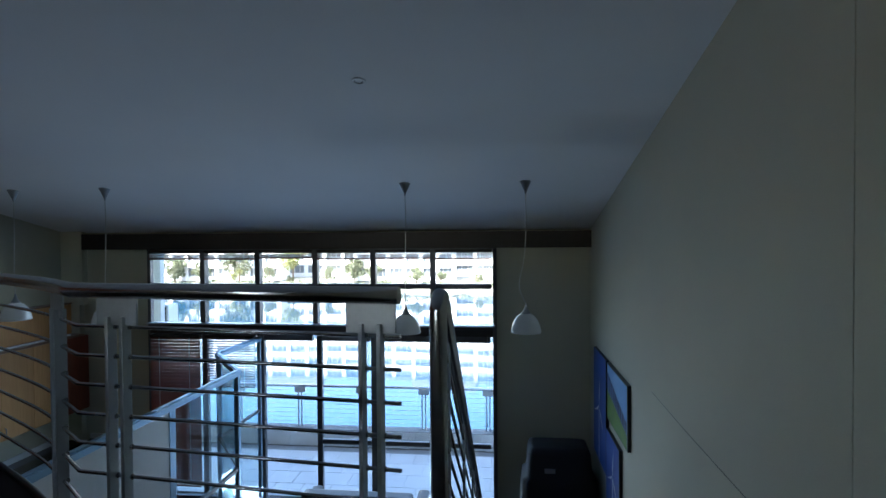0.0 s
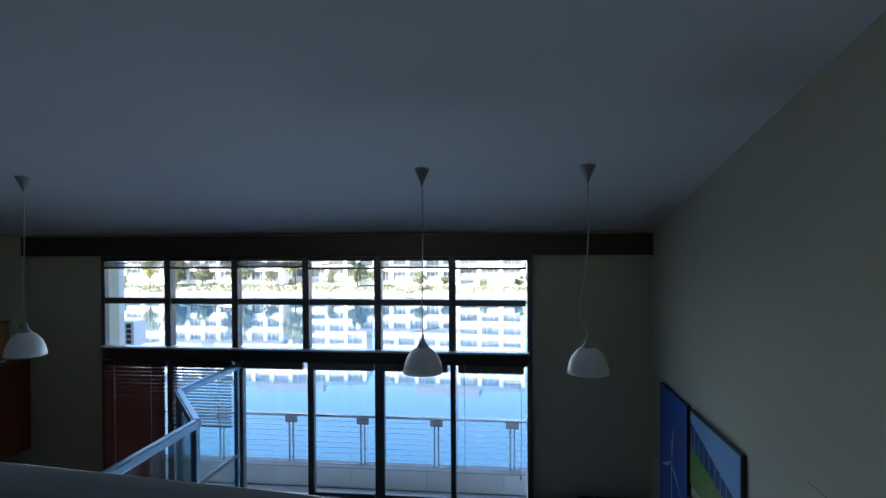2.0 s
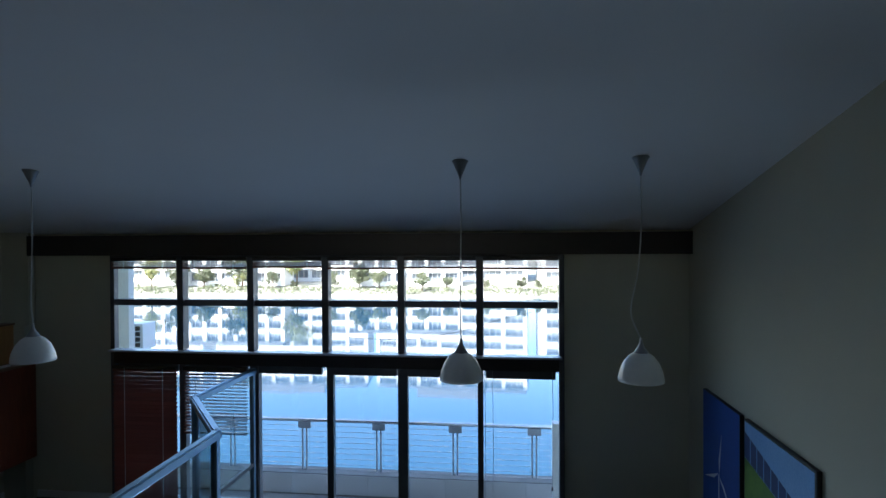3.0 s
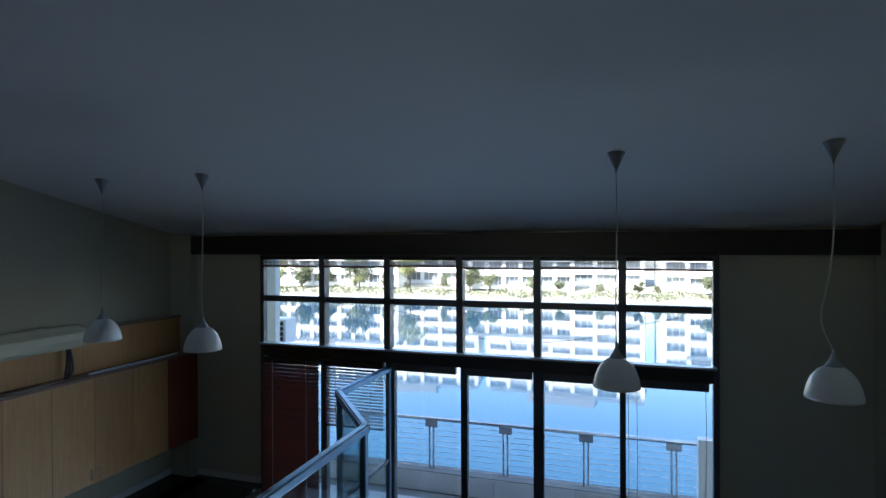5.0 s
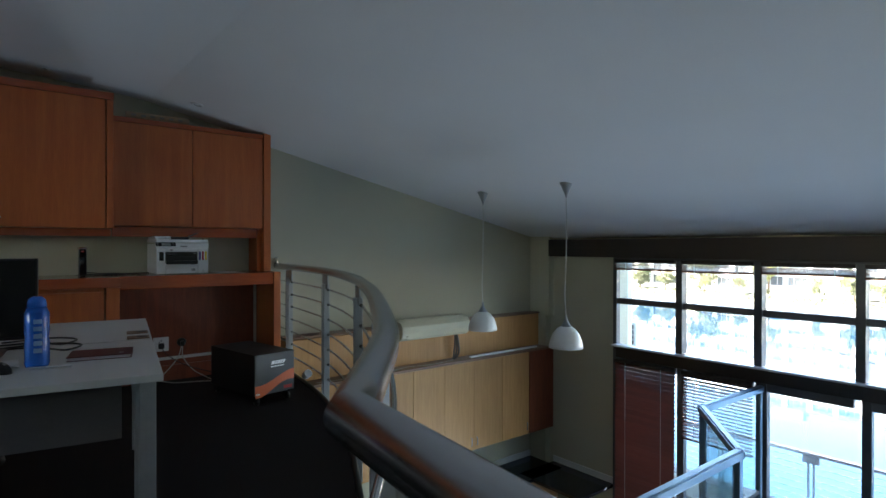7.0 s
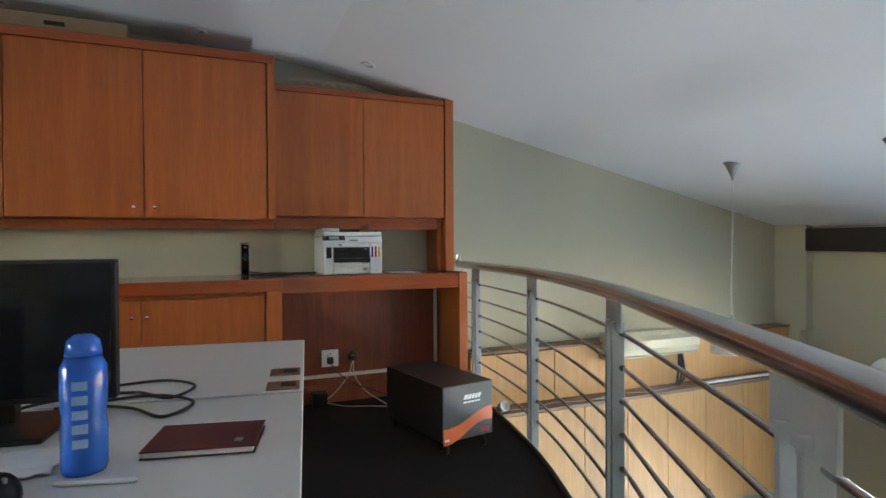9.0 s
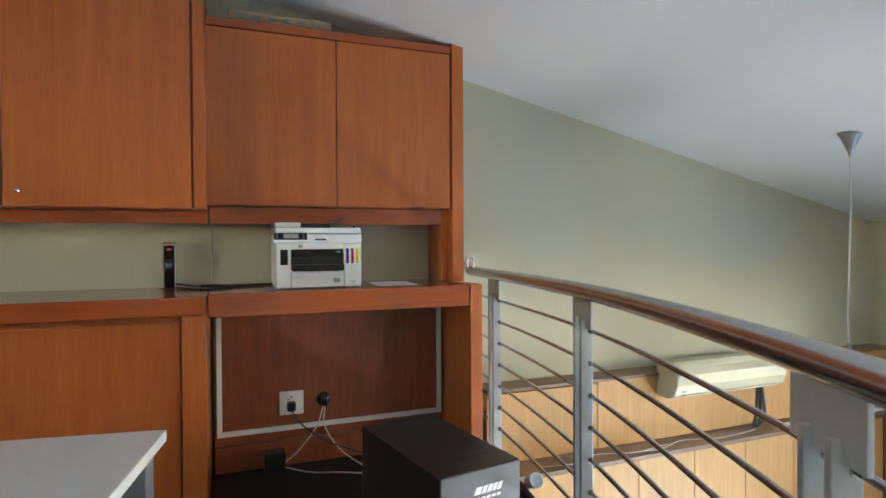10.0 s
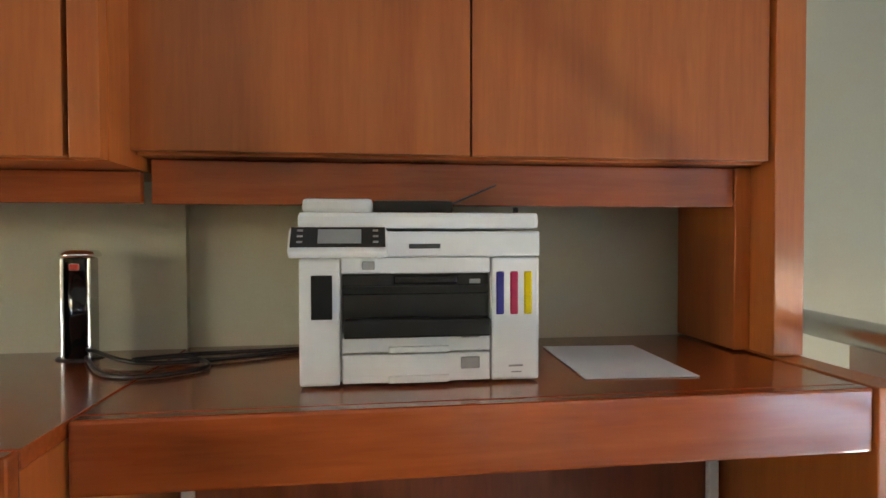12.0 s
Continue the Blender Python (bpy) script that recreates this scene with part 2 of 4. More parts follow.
def lathe(name, profile, mat, parent=None, at=None, sides=28):
    """A turned body from (radius, height) pairs."""
    bm = bmesh.new()
    rings = [[bm.verts.new((r * math.cos(math.tau * k / sides), r * math.sin(math.tau * k / sides), z)) for k in range(sides)]
             for r, z in profile]
    for a, b in zip(rings, rings[1:]):
        for k in range(sides):
            bm.faces.new((a[k], a[(k + 1) % sides], b[(k + 1) % sides], b[k]))
    return finish(name, bm, mat, parent, smooth=True, at=at)


def slab(name, outline, z0, z1, mat, parent=None, at=None):
    """A plate with the outline (x, y) and a thickness."""
    bm = bmesh.new()
    low = [bm.verts.new((x, y, z0)) for x, y in outline]
    top = [bm.verts.new((x, y, z1)) for x, y in outline]
    bm.faces.new(low[::-1])
    bm.faces.new(top)
    for i in range(len(low)):
        j = (i + 1) % len(low)
        bm.faces.new((low[i], low[j], top[j], top[i]))
    return finish(name, bm, mat, parent, at=at)


def smooth_path(pts, steps=8):
    """A smooth line through points."""
    p = [Vector(q) for q in pts]
    p = [2 * p[0] - p[1]] + p + [2 * p[-1] - p[-2]]
    out = []
    for i in range(1, len(p) - 2):
        for k in range(steps):
            t = k / steps
            out.append(0.5 * (2 * p[i] + (p[i + 1] - p[i - 1]) * t + (2 * p[i - 1] - 5 * p[i] + 4 * p[i + 1] - p[i + 2]) * t * t
                              + (3 * p[i] - p[i - 1] - 3 * p[i + 1] + p[i + 2]) * t ** 3))
    return out + [p[-2]]


def words(name, text, size, mat, parent, at):
    cu = bpy.data.curves.new(name, "FONT")
    cu.body, cu.size, cu.extrude, cu.align_x = text, size, 0.0006, "CENTER"
    tmp = bpy.data.objects.new(name, cu)
    scene.collection.objects.link(tmp)
    me = bpy.data.meshes.new_from_object(tmp.evaluated_get(bpy.context.evaluated_depsgraph_get()))
    bpy.data.objects.remove(tmp)
    me.materials.clear()
    me.materials.append(mat)
    ob = new(name, me)
    ob.parent = parent
    ob.matrix_basis = at
    return ob

# ---- setting ----
LOW = -2.7                      # level of the lower floor; the gallery is at 0
SLOPE = 0.222
def ceiling_z(y):
    """The ceiling falls to the windows and flattens over the back of the gallery."""
    return 1.245 + (8.16 - y) * SLOPE - (0 if y > 3.0 else 0.165 * (3.0 - y) - 0.03 * (1 - math.exp((y - 3.0) / 0.25)))


XL, XR, YB, YW = -6.45, 1.30, -3.0, 8.05


def structure(ob, label):
    return tagged(ob, label, ob.name.rstrip("_0123456789"), kind="structure")


structure(boxes("floor", [(XL - 0.15, XR + 0.15, YB - 0.15, YW + 0.25, LOW - 0.2, LOW)], LOWER_FLOOR), "dark smooth floor of the lower room")
structure(boxes("wall_right", [(XR, XR + 0.15, YB, 2.296, LOW, 4.2), (XR, XR + 0.15, 2.304, YW + 0.25, LOW, 4.2),
                               (XR + 0.008, XR + 0.15, 2.296, 2.304, LOW, 4.2)], WALL), "grey-green plastered side wall with a joint line")
structure(boxes("wall_left", [(XL - 0.15, XL, YB, YW + 0.25, LOW, 4.2)], WALL), "grey-green plastered wall under a sloping ceiling")
# unseen window added in the back wall to let sky light onto the gallery
structure(boxes("wall_back", [(XL, XR, YB - 0.15, YB, LOW, 1.05), (XL, XR, YB - 0.15, YB, 2.2, 4.2), (XL, -4.0, YB - 0.15, YB, 1.05, 2.2),
                              (-2.2, XR, YB - 0.15, YB, 1.05, 2.2)], WALL), "unseen grey-green back wall with one window added for light")
rear = thing("window_2", (-3.1, YB - 0.1, 1.05), "plain dark-framed window added unseen in the back wall for light", "window", kind="structure")
boxes("frame", [(-0.9, -0.85, -0.03, 0.03, 0, 1.15), (0.85, 0.9, -0.03, 0.03, 0, 1.15), (-0.85, 0.85, -0.03, 0.03, 0, 0.05), (-0.85, 0.85, -0.03, 0.03, 1.10, 1.15),
                (-0.025, 0.025, -0.03, 0.03, 0.05, 1.10)], DARK_FRAME, rear, 0.004)
for a in (-0.85, 0.025):
    boxes("pane", [(a, a + 0.825, -0.003, 0.003, 0.05, 1.10)], PANE, rear).visible_shadow = False
# added overhang, out of sight, keeps direct sun out of the back window
structure(boxes("ceiling_eave", [(XL - 0.5, XR + 0.5, YB - 2.0, YB - 0.16, 2.55, 2.75)], RENDER_WHITE), "white overhang added unseen outside the back window to block sun")
structure(boxes("wall_window", [(XL, -5.10, YW, YW + 0.25, LOW, 1.02), (0.03, XR, YW, YW + 0.25, LOW, 1.02),
                                (XL, XR, YW, YW + 0.25, 1.02, 2.2), (-5.10, 0.03, YW, YW + 0.25, LOW - 0.1, LOW)], WALL),
          "grey-green wall round the tall window front")
structure(boxes("wall_pier", [(XL, -6.10, 7.95, YW, 0.2, 1.45), (XL, -6.16, 7.95, YW, LOW, 0.2)], WALL), "plastered corner pier beside the window wall")
structure(boxes("wall_niche", [(XL, -6.322, YB, 3.9, 0.002, 3.0), (-6.322, -6.30, 1.2, 2.70, 0.9, 1.4)], WALL), "grey-green wall behind the worktop")
structure(boxes("beam", [(-6.10, XR, 7.93, YW, 1.02, 1.25)], DARK_TIMBER, bevel=0.004), "dark stained beam above the window front")

bm = bmesh.new()
rings = []
for y in (YB - 0.1, 0.0, 1.0, 1.8, 2.2, 2.5, 2.7, 2.85, 3.0, 8.3):
    z = ceiling_z(y)
    rings.append([bm.verts.new(v) for v in ((XL - 0.1, y, z), (XR + 0.1, y, z), (XR + 0.1, y, z + 0.2), (XL - 0.1, y, z + 0.2))])
for a, b in zip(rings, rings[1:]):
    for k in range(4):
        bm.faces.new((a[k], a[(k + 1) % 4], b[(k + 1) % 4], b[k]))
bm.faces.new(rings[0])
bm.faces.new(rings[-1][::-1])
structure(finish("ceiling", bm, CEILING), "white painted ceiling sloping down to the windows")

# gallery slab with the bowed edge
BOW = [(-1.56, 2.30), (-2.0, 2.63), (-2.5, 2.93), (-3.0, 3.21), (-3.4, 3.41), (-3.9, 3.645), (-4.5, 3.86), (-5.0, 3.99), (-5.6, 4.09), (-6.15, 4.15), (-6.44, 4.19)]
bow = [(p.x, p.y) for p in smooth_path([(x, y, 0) for x, y in BOW], 6)]
edge = [(-0.18, 2.13)] + bow
floor_gallery = structure(slab("floor_gallery", [(XR, YB), (XR, 1.85), (-0.18, 1.85)] + [(x, y - 0.045) for x, y in edge] + [(XL, 4.145), (XL, YB)], -0.25, 0.0, DARK_FLOOR),
                          "dark carpeted gallery floor with a bowed edge")
trim_path = [(x, y - 0.04, 0.0) for x, y in edge]
structure(sweep("trim_gallery", trim_path, 0.016, BLACK, sides=8), "black edging strip along the gallery floor")

# window front
MULL = [0.0, -0.853, -1.697, -2.538, -3.391, -4.223, -5.077]
win = thing("window_1", (0, 0, 0), "dark-framed window and glazed door front, six bays wide", "window", kind="structure")
boxes("frame", [(x - 0.038, x + 0.038, 7.945, 8.06, -0.048, 1.0) for x in MULL[1:-1]]
      + [(-5.10, -5.05, 7.985, 8.06, LOW, 1.02), (-0.025, 0.03, 7.985, 8.06, LOW, 1.02), (-5.05, -0.025, 7.985, 8.06, 0.955, 1.02)], DARK_FRAME, win, 0.004)
boxes("transom", [(b + 0.038, a - 0.038, 7.975, 8.055, 0.45, 0.52) for a, b in zip(MULL, MULL[1:])], DARK_FRAME, win, 0.004)
boxes("head_rail", [(-5.05, -0.025, 7.97, 8.07, -0.215, -0.075)], DARK_TIMBER, win, 0.006)
boxes("sill", [(-5.07, 0.0, 7.90, 8.02, -0.072, -0.05)], SILL_METAL, win, 0.003)
boxes("door_stile", [(x - w, x + w, 7.985, 8.06, LOW, -0.218) for x, w in ((-0.85, 0.03), (-1.69, 0.055), (-2.50, 0.038), (-3.37, 0.055), (-4.223, 0.04))], DARK_FRAME, win, 0.005)
boxes("door_middle_rail", [(b + 0.06, a - 0.06, 7.995, 8.05, -1.78, -1.715) for a, b in zip(MULL[:3], MULL[1:4])], DARK_FRAME, win, 0.004)
boxes("door_rail", [(b + 0.06, a - 0.06, 7.99, 8.055, z0, z1) for a, b in zip(MULL, MULL[1:]) for z0, z1 in ((LOW, LOW + 0.09), (-0.30, -0.22))], DARK_FRAME, win, 0.004)
for a, b in zip(MULL, MULL[1:]):
    for z0, z1 in ((-0.05, 0.45), (0.52, 0.955), (LOW + 0.09, -0.30)):
        g = boxes("pane", [(b + 0.03, a - 0.03, 8.02, 8.026, z0, z1)], PANE, win)
        g.visible_shadow = False


def venetian(x0, x1, top, bottom, count, tilt, y=7.93):
    """A slatted blind: head rail, slats that can be told apart, bottom rail and cords."""
    ob = thing("venetian_blind", ((x0 + x1) / 2, y, top), "dark red-brown wooden venetian blind hung in the window", "blind", "window blinds")
    w = (x1 - x0) / 2
    boxes("head_rail", [(-w, w, -0.03, 0.03, -0.04, 0)], DARK_TIMBER, ob, 0.004)
    step = (top - bottom - 0.07) / max(1, count)
    bm = bmesh.new()
    add_box(bm, -w, w, -0.024, 0.024, -0.0015, 0.0015)
    bmesh.ops.rotate(bm, verts=bm.verts, matrix=Matrix.Rotation(tilt, 3, "X"))
    first = finish("slat", bm, BLIND, ob, at=(0, 0, -0.055))
    for k in range(1, count):
        s = new("slat", first.data)
        s.parent = ob
        s.matrix_basis = Matrix.Translation((0, 0, -0.055 - k * step)) @ pose(0, 0, 0, random.uniform(-1.5, 1.5), random.uniform(-0.12, 0.12), 0)
    boxes("bottom_rail", [(-w, w, -0.025, 0.025, bottom - top, bottom - top + 0.02)], BLIND, ob, 0.003)
    for c in (-0.6, 0.6):
        sweep("cord", [(c * w, -0.03, -0.03), (c * w, -0.03, bottom - top)], 0.0025, CORD, ob, 6)
    return ob


venetian(-5.04, -4.27, -0.225, -2.45, 46, radians(50), 7.95)
venetian(-4.18, -3.44, -0.225, -0.98, 19, radians(8), 7.95)
for a, b in zip(MULL, MULL[1:]):
    venetian(b + 0.035, a - 0.035, 1.0, 0.882 - random.random() * 0.02, 6, radians(4), 7.955)
for x, ln in ((-0.72, 1.75), (-0.80, 1.9), (-0.10, 1.2), (-3.30, 1.5)):
    ob = thing("blind_cord", (x, 7.93, -0.2), "thin grey blind cord with a knotted tassel", "cord", "blind cords")
    sweep("cord", smooth_path([(0, 0, 0), (0.006, -0.005, -ln * 0.5), (-0.004, 0, -ln)]), 0.003, GREY_MARK, ob, 6)
    lathe("tassel", [(0.001, 0), (0.008, -0.01), (0.011, -0.04), (0.001, -0.045)], DARK_TIMBER, ob, (-0.004, 0, -ln))

# ---- railing along the gallery edge ----
rail = thing("gallery_railing", (0, 0, 0), "stainless steel gallery railing with horizontal rods and paired flat posts", "railing", kind="structure")
RZ = 0.954
POSTS = [(-0.332, 2.155, -6.5), (-1.36, 2.274, -6.5), (-1.80, 2.49, -36), (-2.795, 3.10, -28), (-3.82, 3.605, -24), (-4.98, 3.985, -14.6), (-6.02, 4.135, -7)]
TUBE = 0.03
MITRE = BOW[0]
END = (-0.228, 2.142)


def mitred(name, inner, z, r, mat, sides):
    """A level tube whose straight run meets the bowed run in one sharp joint."""
    bm = bmesh.new()
    rings = []
    for k, p in enumerate(inner):
        a, b = Vector(inner[max(k - 1, 0)]), Vector(inner[min(k + 1, len(inner) - 1)])
        p = Vector(p)
        t1 = (p - a).normalized() if k else (b - p).normalized()
        t2 = (b - p).normalized() if k < len(inner) - 1 else t1
        t = (t1 + t2).normalized()
        n = Vector((-t.y, t.x)) / max(0.5, t.dot(t1))
        rings.append([bm.verts.new((p.x + r * math.cos(q) * n.x, p.y + r * math.cos(q) * n.y, z + r * math.sin(q)))
                      for q in (math.tau * i / sides for i in range(sides))])
    for a, b in zip(rings, rings[1:]):
        for i in range(sides):
            bm.faces.new((a[i], a[(i + 1) % sides], b[(i + 1) % sides], b[i]))
    bm.faces.new(rings[0][::-1])
    bm.faces.new(rings[-1])
    ob = finish(name, bm, mat, rail)
    for f in ob.data.polygons:
        f.use_smooth = len(f.vertices) == 4
    return ob


run = [END, tuple(Vector(END).lerp(Vector(MITRE), 0.5))]
mitred("handrail", run + bow, RZ, TUBE, STEEL, 24)
RODS = [0.812 - 0.1165 * k for k in range(7)]
low_run = [(x, y + 0.022) for x, y in run + bow]
for z in RODS:
    mitred("rod", low_run, z, 0.0075, STEEL, 8)


def rail_post(x, y, turn, wide=0.18):
    """A plate under the tube and two flat bars, standing edge on, with round clamps for the rods."""
    m = pose(x, y, 0, 0, 0, turn)
    boxes("post_plate", [(-wide / 2, wide / 2, 0.002, 0.012, 0.822, RZ - TUBE + 0.004)], PLATE, rail, 0.002, at=m)
    boxes("post", [(-0.041, -0.025, -0.014, 0.032, -0.2, 0.855), (0.025, 0.041, -0.014, 0.032, -0.2, 0.855)], PLATE, rail, 0.003, at=m)
    bm = bmesh.new()
    for z in RODS:
        for s in (-0.033, 0.033):
            bmesh.ops.create_cone(bm, cap_ends=True, segments=10, radius1=0.011, radius2=0.011, depth=0.026,
                                  matrix=Matrix.Translation((s, 0.022, z)) @ Matrix.Rotation(radians(90), 4, "Y"))
    finish("clamp", bm, STEEL, rail, at=m)


for x, y, turn in POSTS:
    rail_post(x, y, turn)
hook = thing("shackle", (-6.36, 4.15, RZ + 0.02), "small bent chrome shackle on the handrail end", "shackle")
sweep("bow", smooth_path([(0, -0.018, 0), (0, -0.018, 0.045), (0, 0, 0.065), (0, 0.018, 0.045), (0, 0.018, 0)], 6), 0.005, CHROME, hook, 8)

# stair down beside the side wall
stair = thing("stair", (0, 0, 0), "dark open stair going down along the side wall", "stair", kind="structure")
for k in range(1, 15):
    boxes("tread", [(0.02, 1.28, 1.87 + 0.25 * (k - 1), 2.15 + 0.25 * (k - 1), -0.18 * k - 0.045, -0.18 * k)], DARK_TIMBER, stair, 0.006)
for x in (-0.02, 1.25):
    bm = bmesh.new()
    add_box(bm, x, x + 0.04, 0, 4.33, -0.24, 0.0, turn=Matrix.Translation((0, 1.86, -0.02)) @ Matrix.Rotation(-math.atan2(0.18, 0.25), 4, "X"))
    finish("stringer", bm, DARK_FRAME, stair)
d = Vector((0, 0.25, -0.18)).normalized()
top = Vector((-0.09, 2.17, 0.945))
sweep("newel", smooth_path([(-0.09, 2.10, -0.2), (-0.09, 2.10, 0.5), (-0.09, 2.102, 0.86), (-0.09, 2.12, 0.93), tuple(top), tuple(top + d * 0.12), tuple(top + d * 0.5)], 6)
      + [top + d * (0.5 + 0.35 * k) for k in range(1, 11)], 0.03, STEEL, stair, 20)
for q in range(1, 7):
    sweep("stair_rod", [top + d * 0.15 + Vector((0, 0, -0.115 * q)), top + d * 4.0 + Vector((0, 0, -0.115 * q))], 0.0075, STEEL, stair, 8)
for s in (0.3, 1.3, 2.3, 3.3):
    p = top + d * s
    boxes("stair_post", [(p.x - 0.006, p.x + 0.006, p.y - 0.035, p.y + 0.035, p.z - 0.98, p.z - 0.02)], PLATE, stair, 0.002)


# ---- pendant lamps ----
def pendant(x, y, z_bottom, sway, group="pendant lamps"):
    top_z = ceiling_z(y)
    ob = thing("pendant_lamp", (x, y, top_z), "white opal glass pendant lamp hanging on a thin cord", "lamp", group)
    lathe("canopy", [(0.001, 0.012), (0.058, 0.012), (0.06, 0.0), (0.05, -0.012), (0.012, -0.10), (0.006, -0.125), (0.001, -0.126)], CONE, ob)
    drop = z_bottom - top_z
    neck = drop + 0.285
    sweep("cord", smooth_path([(0, 0, -0.11), (0.004, 0, neck * 0.35), (-0.012 * sway, 0, neck * 0.62), (-0.045 * sway, 0, neck * 0.84),
                               (-0.01 * sway, 0, neck * 0.97), (0, 0, neck)], 6), 0.0045, CORD, ob, 8)
    lathe("cap", [(0.001, neck + 0.01), (0.009, neck + 0.008), (0.012, neck - 0.02), (0.022, neck - 0.05), (0.045, neck - 0.085), (0.047, neck - 0.09), (0.001, neck - 0.09)], CONE, ob)
    lathe("shade", [(0.042, drop + 0.198), (0.085, drop + 0.17), (0.12, drop + 0.125), (0.142, drop + 0.07), (0.152, drop + 0.02), (0.153, drop), (0.147, drop),
                    (0.145, drop + 0.02), (0.135, drop + 0.07), (0.113, drop + 0.122), (0.08, drop + 0.164), (0.03, drop + 0.19)], OPAL, ob, sides=36)
    return ob


pendant(0.351, 6.02, 0.185, 1.5)
pendant(-0.892, 6.02, 0.165, 0.1)
pendant(-4.252, 6.02, 0.235, 0.3)
pendant(-5.361, 6.02, 0.265, 0.2)


def downlight(x, y):
    z = ceiling_z(y)
    ob = thing("downlight", Matrix.Translation((x, y, z)) @ Matrix.Rotation(-math.atan(SLOPE), 4, "X"), "small round recessed ceiling downlight, switched off", "downlight", "ceiling downlights")
    lathe("ring", [(0.030, 0.002), (0.032, -0.006), (0.046, -0.006), (0.05, 0.001)], PLASTIC_WHITE, ob)
    lathe("reflector", [(0.031, -0.003), (0.02, 0.001), (0.001, 0.001)], GREY_MARK, ob)


for x, y in ((-5.9, 3.29), (-6.05, 2.25), (-6.15, 1.2), (-0.82, 3.9)):
    downlight(x, y)

# ---- wall-hung cupboards over the lower room ----
cup = thing("wall_cupboard", (0, 0, 0), "long row of pale veneered wall cupboards with a brown ledge", "cupboard")
boxes("carcass", [(XL, -6.122, 4.22, 7.945, -1.35, -0.255)], OAK, cup)
boxes("ledge", [(XL, -6.09, 4.21, 7.945, -0.253, -0.225)], OAK_TOP, cup, 0.004)
boxes("side_panel", [(-6.155, -6.10, 7.56, 8.04, -1.35, -0.256)], MAHOGANY, cup)
edges_y = [4.28, 4.735, 5.19, 5.645, 6.10, 6.56, 7.05, 7.55]
for i, (a, b) in enumerate(zip(edges_y, edges_y[1:])):
    door = boxes("door", [(-6.12, -6.10, a + 0.002, b - 0.002, -1.348, -0.258)], OAK, cup, 0.002)
    right = i % 2 == 1
    hy = (a + 0.045 if not right else b - 0.045) if i % 2 else b - 0.045
    hy = a + 0.045 if i in (0, 2, 4, 6) and i % 2 == 1 else hy
    sweep("handle", [(0.012, (hy if i % 2 == 0 else a + 0.045) - (a + b) / 2, -0.49), (0.028, (hy if i % 2 == 0 else a + 0.045) - (a + b) / 2, -0.48),
                     (0.028, (hy if i % 2 == 0 else a + 0.045) - (a + b) / 2, -0.40), (0.012, (hy if i % 2 == 0 else a + 0.045) - (a + b) / 2, -0.39)], 0.006, CONE, door, 8)
bulk = thing("wall_panelling", (0, 0, 0), "pale veneered upstand panel with a brown top above the cupboards", "panelling", kind="structure")
for a, b in ((4.22, 5.02), (5.02, 6.45), (6.45, 7.945)):
    boxes("panel", [(XL, -6.29, a + 0.002, b - 0.002, -0.222, 0.205 if b < 6.4 else 0.215)], OAK, bulk, 0.002)
boxes("top", [(XL, -6.27, 4.22, 7.945, 0.218, 0.238)], OAK_TOP, bulk, 0.003)

ac = thing("air_conditioner", (-6.29, 6.0, 0.085), "cream split air conditioner fixed to the wall panel", "air conditioner")
prof = [(0, 0.0), (0.12, 0.0), (0.165, 0.03), (0.185, 0.09), (0.18, 0.16), (0.15, 0.20), (0.08, 0.225), (0, 0.23)]
bm = bmesh.new()
rings = [[bm.verts.new((x, y, z)) for x, z in prof] for y in (-0.5, -0.49, 0.49, 0.5)]
for r, s in ((rings[0], 0.96), (rings[3], 0.96)):
    for v in r:
        v.co.x *= s
for a, b in zip(rings, rings[1:]):
    for k in range(len(prof)):
        j = (k + 1) % len(prof)
        bm.faces.new((a[k], a[j], b[j], b[k]))
bm.faces.new(rings[0])
bm.faces.new(rings[3][::-1])
finish("casing", bm, CREAM, ac)
boxes("intake_slat", [(0.146 - 0.012 * k, 0.156 - 0.012 * k, -0.46, 0.46, 0.203 + 0.004 * k, 0.210 + 0.004 * k) for k in range(6)], CREAM, ac, 0.002)
boxes("louvre", [(0.13, 0.176, -0.43, 0.43, 0.018, 0.028)], CREAM, ac, 0.002)
boxes("badge", [(0.170, 0.174, -0.45, -0.41, 0.05, 0.056)], BLACK, ac)
for k in range(3):
    sweep("pipe", smooth_path([(0.06 + 0.02 * k, 0.36, 0.0), (0.05 + 0.02 * k, 0.37 + 0.012 * k, -0.12), (0.06 + 0.02 * k, 0.345 + 0.02 * k, -0.24), (0.05, 0.34, -0.325)]), 0.011, MODESTY, ac, 8)
tube = thing("light_batten", (-6.16, 7.15, -0.223), "slim white light batten lying on the cupboard ledge", "batten")
boxes("batten", [(-0.02, 0.02, -0.6, 0.6, 0, 0.02)], PLASTIC_WHITE, tube, 0.005)

counter = thing("kitchen_counter", (0, 0, 0), "dark counter top with a pale upstand along the walls", "counter")
boxes("top", [(XL, -5.85, 4.2, 7.94, -1.87, -1.83), (-6.09, -5.12, 7.35, YW, -1.87, -1.83)], BLACK_GLOSS, counter, 0.004)
boxes("upstand", [(XL, XL + 0.02, 4.2, 7.94, -1.829, -1.75), (-6.09, -5.12, YW - 0.02, YW, -1.829, -1.75)], WHITE_BOARD, counter, 0.002)
boxes("base", [(XL, -5.9, 4.25, 7.9, LOW, -1.872)], OAK, counter)

